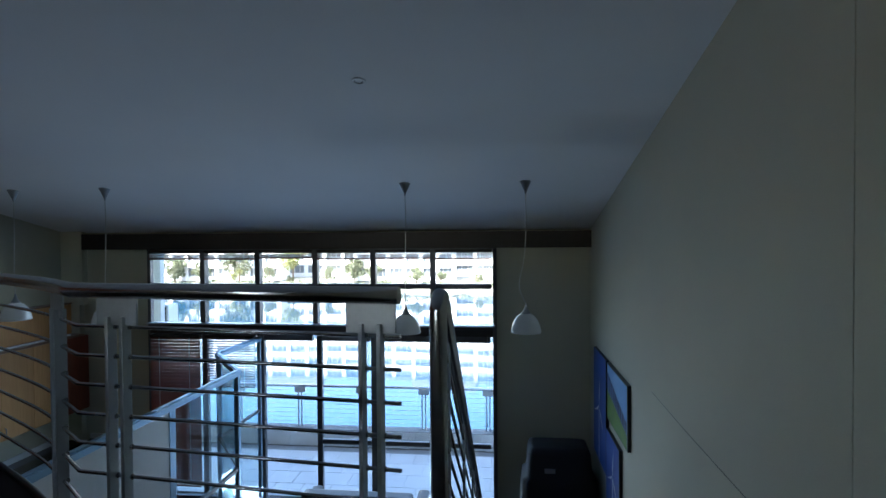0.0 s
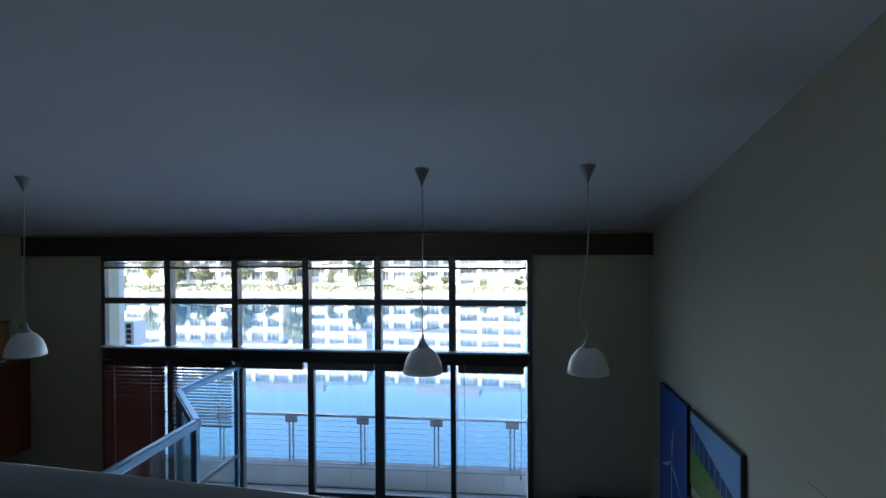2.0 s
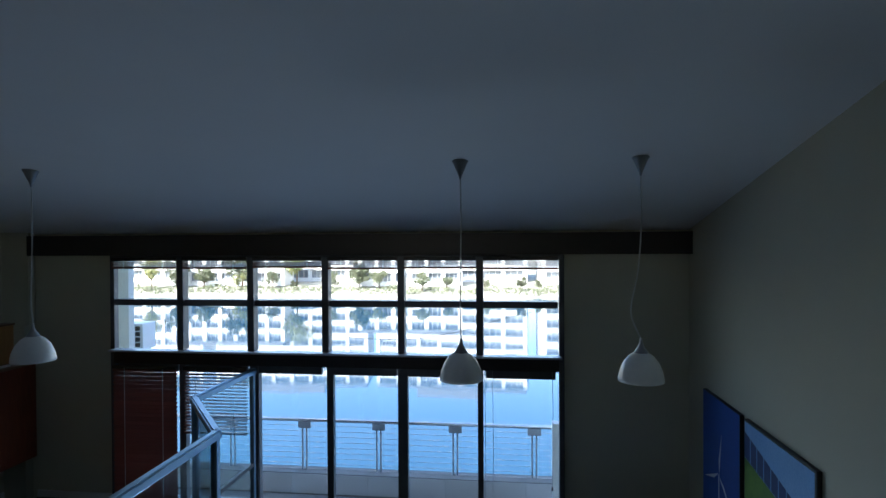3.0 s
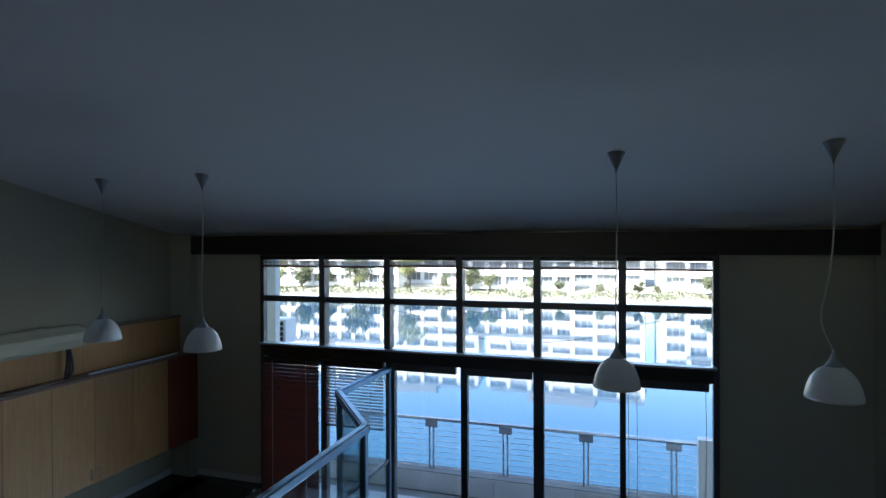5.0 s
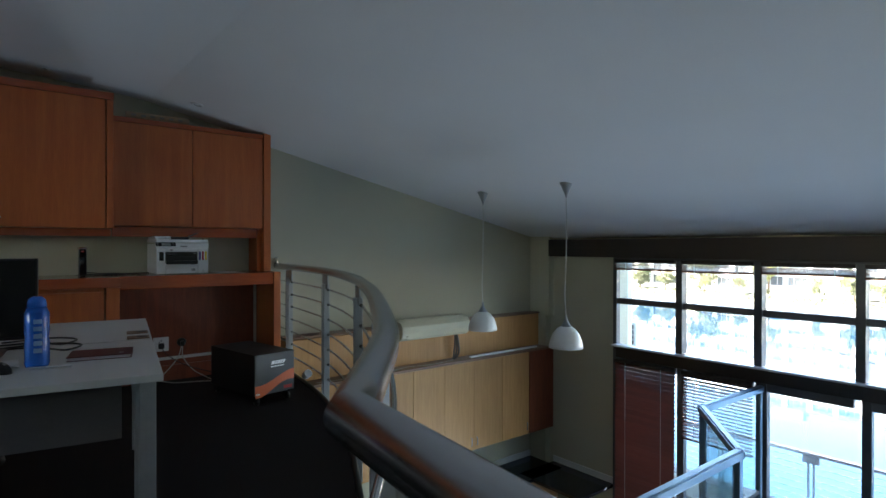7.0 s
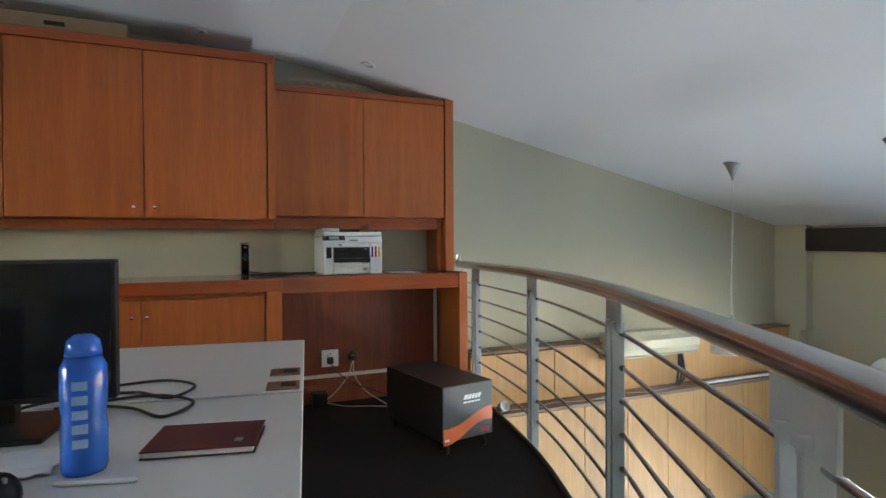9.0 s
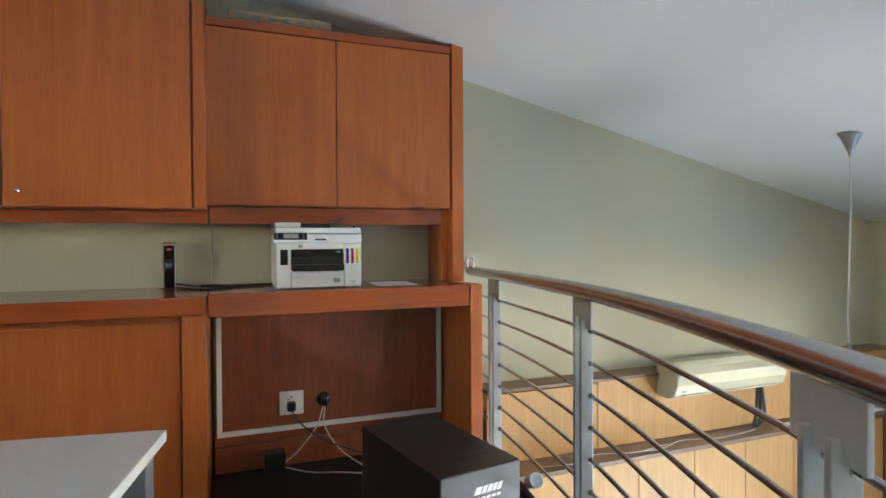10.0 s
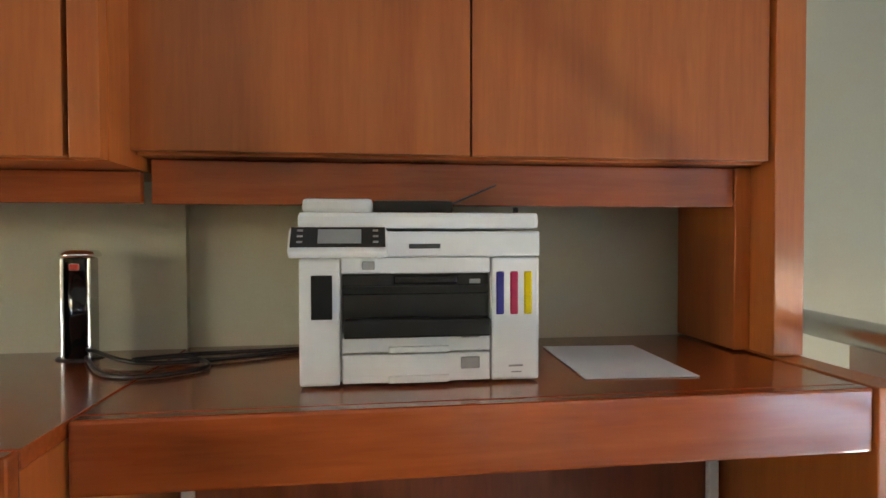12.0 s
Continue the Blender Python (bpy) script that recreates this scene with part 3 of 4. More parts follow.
# ---- glazed office partition in the lower room ----
part = thing("glass_partition", (0, 0, 0), "glazed office partition with a blue-grey aluminium frame", "partition", kind="structure")
PP = [(-2.715, 2.45), (-2.715, 4.74), (-2.715, 5.97), (-3.40, 6.83), (-3.375, 7.97)]
for (ax, ay), (bx, by), solid in zip(PP, PP[1:], (True, False, False, False)):
    a, b = Vector((ax, ay, 0)), Vector((bx, by, 0))
    ln, turn = (b - a).length, math.degrees(math.atan2(by - ay, bx - ax))
    m = pose(ax, ay, 0, 0, 0, turn)
    boxes("head_rail", [(-0.02, ln + 0.02, -0.033, 0.033, -0.30, -0.25), (-0.02, ln + 0.02, -0.02, 0.02, -0.25, -0.238)], ALU, part, 0.004, at=m)
    boxes("foot_rail", [(0, ln, -0.03, 0.03, LOW, LOW + 0.06)], ALU, part, 0.004, at=m)
    boxes("stud", [(0.0, 0.045, -0.025, 0.025, LOW + 0.06, -0.30), (ln - 0.045, ln, -0.025, 0.025, LOW + 0.06, -0.30)], ALU, part, 0.003, at=m)
    if solid:
        boxes("panel", [(0.046, ln - 0.046, -0.02, 0.02, LOW + 0.06, -0.30)], WHITE_BOARD, part, at=m)
    else:
        g = boxes("pane", [(0.046, ln - 0.046, -0.005, 0.005, LOW + 0.06, -0.30)], PARTITION_GLASS, part, at=m)
        g.visible_shadow = False
        boxes("middle_rail", [(0.046, ln - 0.046, -0.018, 0.018, -1.32, -1.28)], DARK_FRAME, part, 0.003, at=m)

desk_low = thing("office_table", (-3.9, 5.3, LOW), "pale office table behind the glass partition", "table")
boxes("top", [(-0.7, 0.7, -0.4, 0.4, 0.71, 0.74)], DESK_WHITE, desk_low, 0.004)
for sx in (-0.62, 0.62):
    for sy in (-0.34, 0.34):
        boxes("leg", [(sx - 0.025, sx + 0.025, sy - 0.025, sy + 0.025, 0, 0.71)], PLATE, desk_low, 0.003)

# barbecue under its cover
bbq = thing("covered_barbecue", (0.80, 7.42, LOW), "barbecue under a black cloth cover beside the window wall", "barbecue")
bm = bmesh.new()
rows = [(0, 0.50, 0.33), (0.3, 0.485, 0.32), (0.75, 0.465, 0.31), (0.86, 0.455, 0.305), (0.90, 0.40, 0.29), (1.17, 0.385, 0.27), (1.235, 0.36, 0.23), (1.25, 0.30, 0.18)]
prev = None
for z, hx, hy in rows:
    ring = []
    for k in range(40):
        a = math.tau * k / 40
        c, s = math.cos(a), math.sin(a)
        w = 1 + (0.02 * math.sin(9 * a + z * 3) if z < 0.9 else 0)
        ring.append(bm.verts.new((hx * w * math.copysign(abs(c) ** 0.3, c), hy * w * math.copysign(abs(s) ** 0.3, s), z)))
    if prev:
        for k in range(40):
            bm.faces.new((prev[k], prev[(k + 1) % 40], ring[(k + 1) % 40], ring[k]))
    prev = ring
bm.faces.new(prev)
finish("cover", bm, FABRIC_COVER, bbq, smooth=True)
boxes("label", [(-0.19, -0.06, -0.302, -0.292, 0.98, 1.035)], GREY_MARK, bbq, 0.003)

sofa = thing("sofa", (-1.6, 6.95, LOW), "black leather sofa with rounded corners on the lower floor", "sofa")
for nm, r in (("seat", (-0.62, 0.62, -0.25, 0.42, 0.12, 0.44)), ("backrest", (-0.66, 0.66, -0.42, -0.2, 0.1, 0.86)),
              ("armrest", (-0.78, -0.62, -0.42, 0.42, 0.08, 0.62)), ("armrest", (0.62, 0.78, -0.42, 0.42, 0.08, 0.62))):
    boxes(nm, [r], LEATHER, sofa, 0.05)
for sx in (-0.7, 0.7):
    for sy in (-0.35, 0.35):
        lathe("foot", [(0.001, 0), (0.025, 0), (0.03, 0.1), (0.001, 0.1)], BLACK, sofa, (sx, sy, 0))


# ---- canvases on the side wall ----
def canvas(y0, y1, z0, z1, label):
    ob = thing("canvas_print", (XR, (y0 + y1) / 2, (z0 + z1) / 2), label, "picture", "canvas prints on the wall")
    boxes("canvas", [(-0.035, 0, -(y1 - y0) / 2, (y1 - y0) / 2, -(z1 - z0) / 2, (z1 - z0) / 2)], BLACK, ob, 0.003)
    return ob, (y1 - y0) / 2, (z1 - z0) / 2


def flat_part(name, pts, x, mat, parent):
    bm = bmesh.new()
    bm.faces.new([bm.verts.new((x, y, z)) for y, z in pts])
    return finish(name, bm, mat, parent)


def turbine(ob, y, z, s, x, tall):
    flat_part("mast", [(y - 0.014 * s, z - tall), (y + 0.014 * s, z - tall), (y + 0.007 * s, z), (y - 0.007 * s, z)], x, PLASTIC_WHITE, ob)
    for a in (100, 218, 338):
        c, n = math.cos(radians(a)), math.sin(radians(a))
        flat_part("blade", [(y - 0.01 * s * n, z + 0.01 * s * c), (y + 0.30 * s * c, z + 0.30 * s * n), (y + 0.02 * s * n + 0.1 * s * c, z - 0.02 * s * c + 0.1 * s * n)], x - 0.0005, PLASTIC_WHITE, ob)


ob, w, h = canvas(6.70, 7.53, -1.54, -0.235, "canvas print of a white wind turbine on deep blue sky")
flat_part("print", [(-w + 0.004, -h + 0.004), (w - 0.004, -h + 0.004), (w - 0.004, h - 0.004), (-w + 0.004, h - 0.004)], -0.0372, PIC_SKY, ob)
turbine(ob, 0.02, 0.0, 1.25, -0.0382, 0.63)
ob, w, h = canvas(5.60, 6.62, -0.86, -0.235, "canvas print of solar panels over bright green grass")
flat_part("print", [(-w + 0.015, -h + 0.015), (w - 0.015, -h + 0.015), (w - 0.015, h - 0.015), (-w + 0.015, h - 0.015)], -0.0372, PIC_PALE, ob)
flat_part("print_grass", [(-w + 0.015, -h + 0.015), (w - 0.015, -h + 0.015), (w - 0.015, 0.02), (-w + 0.015, -0.16)], -0.0379, PIC_GRASS, ob)
for k in range(9):
    a, b = 1 - k / 9, 1 - (k + 0.88) / 9
    lo = lambda q: (-0.16 + 0.18 * q) + 0.004
    hi = lambda q: (-0.05 + 0.27 * q)
    ya, yb = -w + 0.015 + (2 * w - 0.03) * a, -w + 0.015 + (2 * w - 0.03) * b
    flat_part("print_panel", [(yb, lo(b)), (ya, lo(a)), (ya, hi(a)), (yb, hi(b))], -0.0384, PIC_PANEL, ob)
ob, w, h = canvas(5.98, 6.68, -2.1, -0.99, "canvas print of a wind turbine on blue sky")
flat_part("print", [(-w + 0.004, -h + 0.004), (w - 0.004, -h + 0.004), (w - 0.004, h - 0.004), (-w + 0.004, h - 0.004)], -0.0372, PIC_SKY, ob)
turbine(ob, -0.02, 0.15, 1.1, -0.0382, 0.6)
structure(sweep("trim_crack", [(XR - 0.001, 4.87, -0.09), (XR - 0.001, 4.0, -0.12), (XR - 0.001, 3.0, -0.137)], 0.0022, GROUT, sides=6), "hairline crack in the side wall plaster")

# ---- gallery cabinets ----
right = thing("wall_cabinet", (-6.32, 3.3, 1.23), "cherry-veneered wall cabinet with two flush doors", "cabinet", "cherry wall cabinets")
O = Vector((-6.32, 3.3, 1.23))


def part_box(name, rows, mat, parent, origin, bevel=0.0):
    return boxes(name, [(r[0] - origin.x, r[1] - origin.x, r[2] - origin.y, r[3] - origin.y, r[4] - origin.z, r[5] - origin.z) for r in rows], mat, parent, bevel)


part_box("body", [(-6.32, -6.062, 2.693, 3.897, 1.31, 2.135)], CHERRY, right, O)
part_box("top_rail", [(-6.32, -6.035, 2.693, 3.897, 2.137, 2.175)], CHERRY_H, right, O, 0.002)
part_box("valance", [(-6.13, -6.105, 2.70, 3.864, 1.225, 1.308)], CHERRY_H, right, O, 0.002)
part_box("end_panel", [(-6.32, -6.03, 3.902, 3.968, 0.922, 2.19), (-6.32, -6.10, 3.865, 3.901, 0.922, 1.308)], CHERRY, right, O, 0.003)
for a, b in ((2.688, 3.286), (3.29, 3.895)):
    part_box("door", [(-6.06, -6.04, a, b, 1.315, 2.133)], CHERRY, right, O, 0.0015)

left = thing("wall_cabinet", (-6.32, 1.3, 1.25), "tall cherry-veneered wall cabinet with small metal knobs", "cabinet", "cherry wall cabinets")
O = Vector((-6.32, 1.3, 1.25))
XF = -5.94
part_box("body", [(-6.30, XF - 0.022, -0.1, 2.69, 1.285, 2.27)], CHERRY, left, O)
part_box("top_rail", [(-6.30, XF + 0.008, -0.1, 2.69, 2.272, 2.325)], CHERRY_H, left, O, 0.002)
part_box("valance", [(-6.10, -6.08, -0.1, 2.69, 1.225, 1.283)], CHERRY_H, left, O, 0.002)
part_box("stile", [(-6.10, XF + 0.004, 2.642, 2.688, 1.286, 2.27)], CHERRY, left, O, 0.002)


def knob(parent, x, y, z):
    k = lathe("knob", [(0.001, 0.022), (0.009, 0.02), (0.011, 0.014), (0.005, 0.008), (0.005, 0.0)], CHROME, parent, Matrix.Translation((x, y, z)) @ Matrix.Rotation(radians(90), 4, "Y"), 14)
    return k


bounds = [2.635, 1.945, 1.27, 0.595, -0.08]
for i, (b, a) in enumerate(zip(bounds, bounds[1:])):
    dr = part_box("door", [(XF - 0.02, XF, a + 0.003, b - 0.003, 1.288, 2.268)], CHERRY, left, O, 0.0015)
    side = (-1 if i % 2 == 0 else 1)
    knob(dr, 0.01, side * ((b - a) / 2 - 0.055), -0.43)

top_r = thing("worktop", (-6.32, 3.3, 0), "polished cherry worktop with a deep front edge and open knee space", "worktop")
O = Vector((-6.32, 3.3, 0))
part_box("top", [(-6.32, -5.835, 2.70, 3.903, 0.895, 0.918)], CHERRY_H, top_r, O, 0.002)
part_box("front_edge", [(-5.834, -5.805, 2.70, 3.903, 0.815, 0.919)], CHERRY_H, top_r, O, 0.005)
part_box("end_panel", [(-6.32, -5.798, 3.905, 3.968, 0.0, 0.921)], CHERRY, top_r, O, 0.003)
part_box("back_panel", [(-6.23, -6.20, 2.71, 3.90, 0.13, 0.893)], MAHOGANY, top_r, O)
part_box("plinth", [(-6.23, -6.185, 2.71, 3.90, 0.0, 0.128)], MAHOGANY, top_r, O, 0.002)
trunk = thing("cable_trunking", (-6.199, 3.3, 0.19), "narrow white cable trunking on the back panel", "trunking", kind="structure")
boxes("run", [(0, 0.016, -0.58, 0.59, -0.012, 0.012)], WHITE_BOARD, trunk, 0.002)
boxes("riser", [(0, 0.016, -0.58, -0.556, 0.013, 0.70), (0, 0.016, 0.566, 0.59, 0.013, 0.70)], WHITE_BOARD, trunk, 0.002)

base = thing("base_cabinet", (-6.32, 1.3, 0), "cherry-veneered base cabinet with a polished top and knobs", "cabinet")
O = Vector((-6.32, 1.3, 0))
part_box("top", [(-6.30, -5.71, -0.1, 2.698, 0.895, 0.9185)], CHERRY_H, base, O, 0.002)
part_box("front_edge", [(-5.709, -5.68, -0.1, 2.698, 0.845, 0.919)], CHERRY_H, base, O, 0.005)
part_box("body", [(-6.30, -5.745, -0.1, 2.60, 0.08, 0.893)], CHERRY, base, O)
part_box("kick", [(-6.30, -5.80, -0.1, 2.60, 0.0, 0.078)], MAHOGANY, base, O)
part_box("stile", [(-6.30, -5.70, 2.605, 2.695, 0.0, 0.893)], CHERRY, base, O, 0.003)
for i, (b, a) in enumerate(zip(bounds, bounds[1:])):
    dr = part_box("door", [(-5.743, -5.723, a + 0.003, min(b, 2.6) - 0.003, 0.085, 0.815)], CHERRY, base, O, 0.0015)
    knob(dr, 0.01, (-1 if i % 2 == 0 else 1) * ((b - a) / 2 - 0.045), 0.275)

# ---- on and below the worktop ----
printer = thing("printer", (-5.925, 3.185, 0.918), "white multifunction ink printer with a tilted control panel and paper tray", "printer")


def pbox(name, rows, mat, bevel=0.0):
    """Printer parts: depth behind the front, across from the middle, height."""
    for d0, d1, y0, y1, z0, z1 in rows:
        ob = boxes(name, [(-d1, -d0, y0, y1, z0, z1)], mat, printer, bevel)
    return ob


pbox("body", [(0.02, 0.37, -0.198, 0.198, 0.004, 0.252)], PLASTIC_WHITE, 0.008)
pbox("front_cover", [(0.0, 0.03, -0.198, 0.20, 0.213, 0.255)], PLASTIC_WHITE, 0.004)
pbox("side_tank", [(0.0, 0.03, -0.199, -0.134, 0.004, 0.211), (0.0, 0.03, 0.116, 0.199, 0.004, 0.211)], PLASTIC_WHITE, 0.005)
pbox("cover_band", [(0.002, 0.03, -0.132, 0.114, 0.186, 0.212)], PLASTIC_WHITE, 0.002)
pbox("scanner_lid", [(0.0, 0.37, -0.2, 0.198, 0.259, 0.286)], PLASTIC_WHITE, 0.008)
pbox("feeder", [(0.06, 0.33, -0.2, -0.08, 0.287, 0.312)], PLASTIC_WHITE, 0.008)
pbox("feeder_cover", [(0.058, 0.33, -0.079, 0.06, 0.287, 0.309)], BLACK, 0.005)
pbox("output_recess", [(0.012, 0.028, -0.131, 0.113, 0.088, 0.184)], BLACK)
pbox("output_slot", [(0.006, 0.02, -0.046, 0.06, 0.168, 0.18), (0.008, 0.02, -0.13, 0.112, 0.15, 0.166)], BLACK_GLOSS, 0.002)
pbox("output_tray", [(-0.02, 0.012, -0.128, 0.112, 0.083, 0.112)], BLACK, 0.004)
pbox("usb_port", [(0.005, 0.01, 0.08, 0.098, 0.168, 0.175)], GREY_MARK)
pbox("cassette", [(0.0, 0.03, -0.131, 0.114, 0.056, 0.082), (0.0, 0.03, -0.131, 0.114, 0.006, 0.053)], PLASTIC_WHITE, 0.003)
pbox("cassette_grip", [(-0.006, 0.004, -0.056, 0.044, 0.056, 0.066), (-0.006, 0.004, -0.056, 0.044, 0.006, 0.018)], PLASTIC_WHITE, 0.002)
pbox("cassette_window", [(-0.002, 0.004, 0.064, 0.096, 0.026, 0.046), (-0.002, 0.004, 0.064, 0.096, 0.078, 0.084)], GREY_MARK, 0.002)
pbox("ink_window", [(-0.002, 0.004, -0.18, -0.146, 0.112, 0.184)], BLACK_GLOSS, 0.002)
for c, y in ((INK_BLUE, 0.131), (INK_RED, 0.155), (INK_YELLOW, 0.179)):
    pbox("ink_window", [(-0.002, 0.004, y - 0.007, y + 0.007, 0.115, 0.188)], c, 0.003)
pbox("usb_socket", [(-0.001, 0.004, -0.098, -0.078, 0.192, 0.206)], GREY_MARK, 0.001)
pbox("badge", [(-0.001, 0.003, 0.146, 0.17, 0.027, 0.030), (-0.001, 0.003, 0.150, 0.168, 0.017, 0.019)], GREY_MARK)
pbox("name_mark", [(-0.0005, 0.002, -0.022, 0.030, 0.2265, 0.2345)], CHARCOAL, 0.0008)
m = Matrix.Translation((0.012, -0.135, 0.238)) @ Matrix.Rotation(radians(-35), 4, "Y")
panel = boxes("control_panel", [(-0.012, 0.008, -0.078, 0.078, -0.025, 0.024)], PLASTIC_WHITE, printer, 0.006, at=m)
boxes("panel_face", [(0.0075, 0.010, -0.074, 0.074, -0.016, 0.022)], BLACK_GLOSS, panel, 0.001, at=Matrix.Identity(4))
boxes("display", [(0.0095, 0.0112, -0.032, 0.036, -0.010, 0.017)], SCREEN_GREY, panel, 0.0008, at=Matrix.Identity(4))
for y in (-0.064, 0.054):
    for z in (-0.009, 0.002, 0.013):
        boxes("button", [(0.0095, 0.0115, y, y + 0.009, z, z + 0.003)], GREY_MARK, panel)
bm = bmesh.new()
add_box(bm, -0.27, -0.13, 0.0, 0.10, -0.0015, 0.0015, turn=Matrix.Translation((0, 0.062, 0.305)) @ Matrix.Rotation(radians(23), 4, "X"))
finish("paper_support", bm, BLACK, printer)
boxes("clip", [(-0.10, -0.088, 0.178, 0.186, 0.287, 0.30)], BLACK, printer, 0.002)
sheet = thing("sheet_of_paper", pose(-6.06, 3.575, 0.919, 0, 0, -4), "blank white sheet of paper lying on the worktop", "paper")
slab("sheet", [(-0.14, -0.105), (0.145, -0.1), (0.14, 0.105), (-0.14, 0.1)], 0, 0.0012, PAPER, sheet)

tower = thing("power_tower", (-6.235, 2.515, 0.918), "black and chrome pop-up socket tower with a red light", "socket tower")
lathe("column", [(0.001, 0), (0.025, 0), (0.025, 0.205), (0.001, 0.205)], BLACK_GLOSS, tower)
boxes("side_trim", [(-0.012, 0.022, -0.029, -0.022, 0.0, 0.205), (-0.012, 0.022, 0.022, 0.029, 0.0, 0.205)], STEEL, tower, 0.003, at=Matrix.Identity(4))
lathe("cap", [(0.001, 0.205), (0.037, 0.207), (0.038, 0.212), (0.032, 0.22), (0.001, 0.222)], CHROME, tower)
lathe("base_ring", [(0.031, 0.003), (0.045, 0.003), (0.045, 0.0)], BLACK, tower)
boxes("switch", [(0.022, 0.029, -0.009, 0.009, 0.18, 0.193)], RED, tower, 0.003)
for k, pth in enumerate(([(-6.20, 2.54, 0.925), (-6.06, 2.63, 0.923), (-6.03, 2.72, 0.923), (-6.09, 2.80, 0.924), (-6.16, 2.74, 0.93), (-6.12, 2.66, 0.934), (-6.2, 2.75, 0.926), (-6.24, 2.98, 0.924)],
                         [(-6.205, 2.54, 0.94), (-6.12, 2.68, 0.927), (-6.17, 2.86, 0.925), (-6.23, 2.99, 0.925)])):
    c = thing("power_cable", (0, 0, 0), "black power cable lying on the worktop", "cable", "cables on the worktop")
    sweep("cable", smooth_path(pth), 0.0045, BLACK, c, 8)

sock = thing("wall_socket", (-6.2, 3.075, 0.314), "white square wall socket with a black plug", "socket")
boxes("plate", [(0, 0.011, -0.06, 0.06, -0.06, 0.06)], PLASTIC_WHITE, sock, 0.004)
boxes("plug", [(0.0105, 0.05, -0.024, 0.018, -0.035, 0.012)], BLACK, sock, 0.008)
boxes("hole", [(0.0105, 0.0125, -0.004, 0.004, 0.026, 0.036), (0.0105, 0.0125, -0.02, -0.012, 0.016, 0.022)], BLACK, sock)
sock2 = thing("round_socket", (-6.2, 3.237, 0.318), "black round socket with a plug and pale cables", "socket")
lathe("rose", [(0.001, 0.02), (0.03, 0.02), (0.036, 0.012), (0.036, 0)], BLACK, sock2, Matrix.Rotation(radians(90), 4, "Y"))
boxes("plug", [(0.02, 0.05, -0.015, 0.015, -0.03, 0.012)], BLACK, sock2, 0.006)
adap = thing("power_adapter", (-6.13, 2.985, 0.001), "small black power adapter on the gallery floor", "adapter")
boxes("case", [(-0.04, 0.05, -0.05, 0.05, 0, 0.10)], BLACK, adap, 0.008)
for mat, pth in ((BLACK, [(-6.155, 3.07, 0.285), (-6.10, 3.12, 0.22), (-6.05, 3.24, 0.14), (-6.0, 3.42, 0.07), (-5.95, 3.52, 0.04)]),
                 (CORD, [(-6.155, 3.237, 0.29), (-6.11, 3.23, 0.2), (-6.05, 3.30, 0.09), (-5.95, 3.42, 0.012), (-5.86, 3.42, 0.01), (-5.80, 3.46, 0.09), (-5.82, 3.50, 0.15)]),
                 (CORD, [(-6.155, 3.228, 0.29), (-6.12, 3.19, 0.2), (-6.10, 3.10, 0.1), (-6.09, 3.03, 0.05)]),
                 (CORD, [(-6.085, 3.03, 0.03), (-6.03, 3.15, 0.008), (-5.97, 3.3, 0.008), (-5.88, 3.46, 0.01)])):
    c = thing("flex_cable", (0, 0, 0), "thin flexible cable hanging from the sockets", "cable", "cables under the worktop")
    sweep("cable", smooth_path(pth), 0.0035, mat, c, 8)

ups = thing("battery_trolley", pose(-4.96, 3.575, 0, 0, 0, 11), "black steel battery inverter box on four castors", "inverter")
boxes("casing", [(-0.62, 0.0, -0.165, 0.165, 0.075, 0.37)], BLACK_METAL, ups, 0.004)
boxes("front_plate", [(0.001, 0.006, -0.163, 0.163, 0.077, 0.368)], CHARCOAL, ups, 0.002)
wave = [(-0.162 + 0.324 * k / 16, 0.172 + 0.028 * math.sin(-2.2 + 4.0 * k / 16) + 0.035 * k / 16) for k in range(17)]
lowave = [(y, z - 0.075 - 0.012 * math.cos(5 * k / 16)) for k, (y, z) in enumerate(wave)]
bm = bmesh.new()
for (a, b), (c, e) in zip(zip(wave, wave[1:]), zip(lowave, lowave[1:])):
    bm.faces.new([bm.verts.new((0.0075, *q)) for q in (a, b, e, c)])
bmesh.ops.remove_doubles(bm, verts=bm.verts, dist=0.0005)
finish("orange_band", bm, ORANGE, ups)
boxes("red_label", [(0.0065, 0.008, 0.075, 0.145, 0.095, 0.118)], RED, ups, 0.001)
bm = bmesh.new()
for k, (a, b) in enumerate(((-0.035, -0.008), (-0.004, 0.014), (0.018, 0.036), (0.040, 0.056), (0.060, 0.077))):
    bm.faces.new([bm.verts.new((0.0068, q, z)) for q, z in ((a, 0.287), (b, 0.287), (b + 0.012, 0.312), (a + 0.012, 0.312))])
    bm.faces.new([bm.verts.new((0.0068, q, z)) for q, z in ((a, 0.267), (b, 0.267), (b, 0.276), (a, 0.276))])
finish("name_mark", bm, PLASTIC_WHITE, ups)
boxes("seal", [(0.0065, 0.008, -0.155, -0.125, 0.083, 0.094)], PLASTIC_WHITE, ups)
boxes("vent", [(-0.55 + 0.06 * k, -0.52 + 0.06 * k, -0.12, 0.12, 0.3705, 0.3712) for k in range(8)], BLACK_METAL, ups)
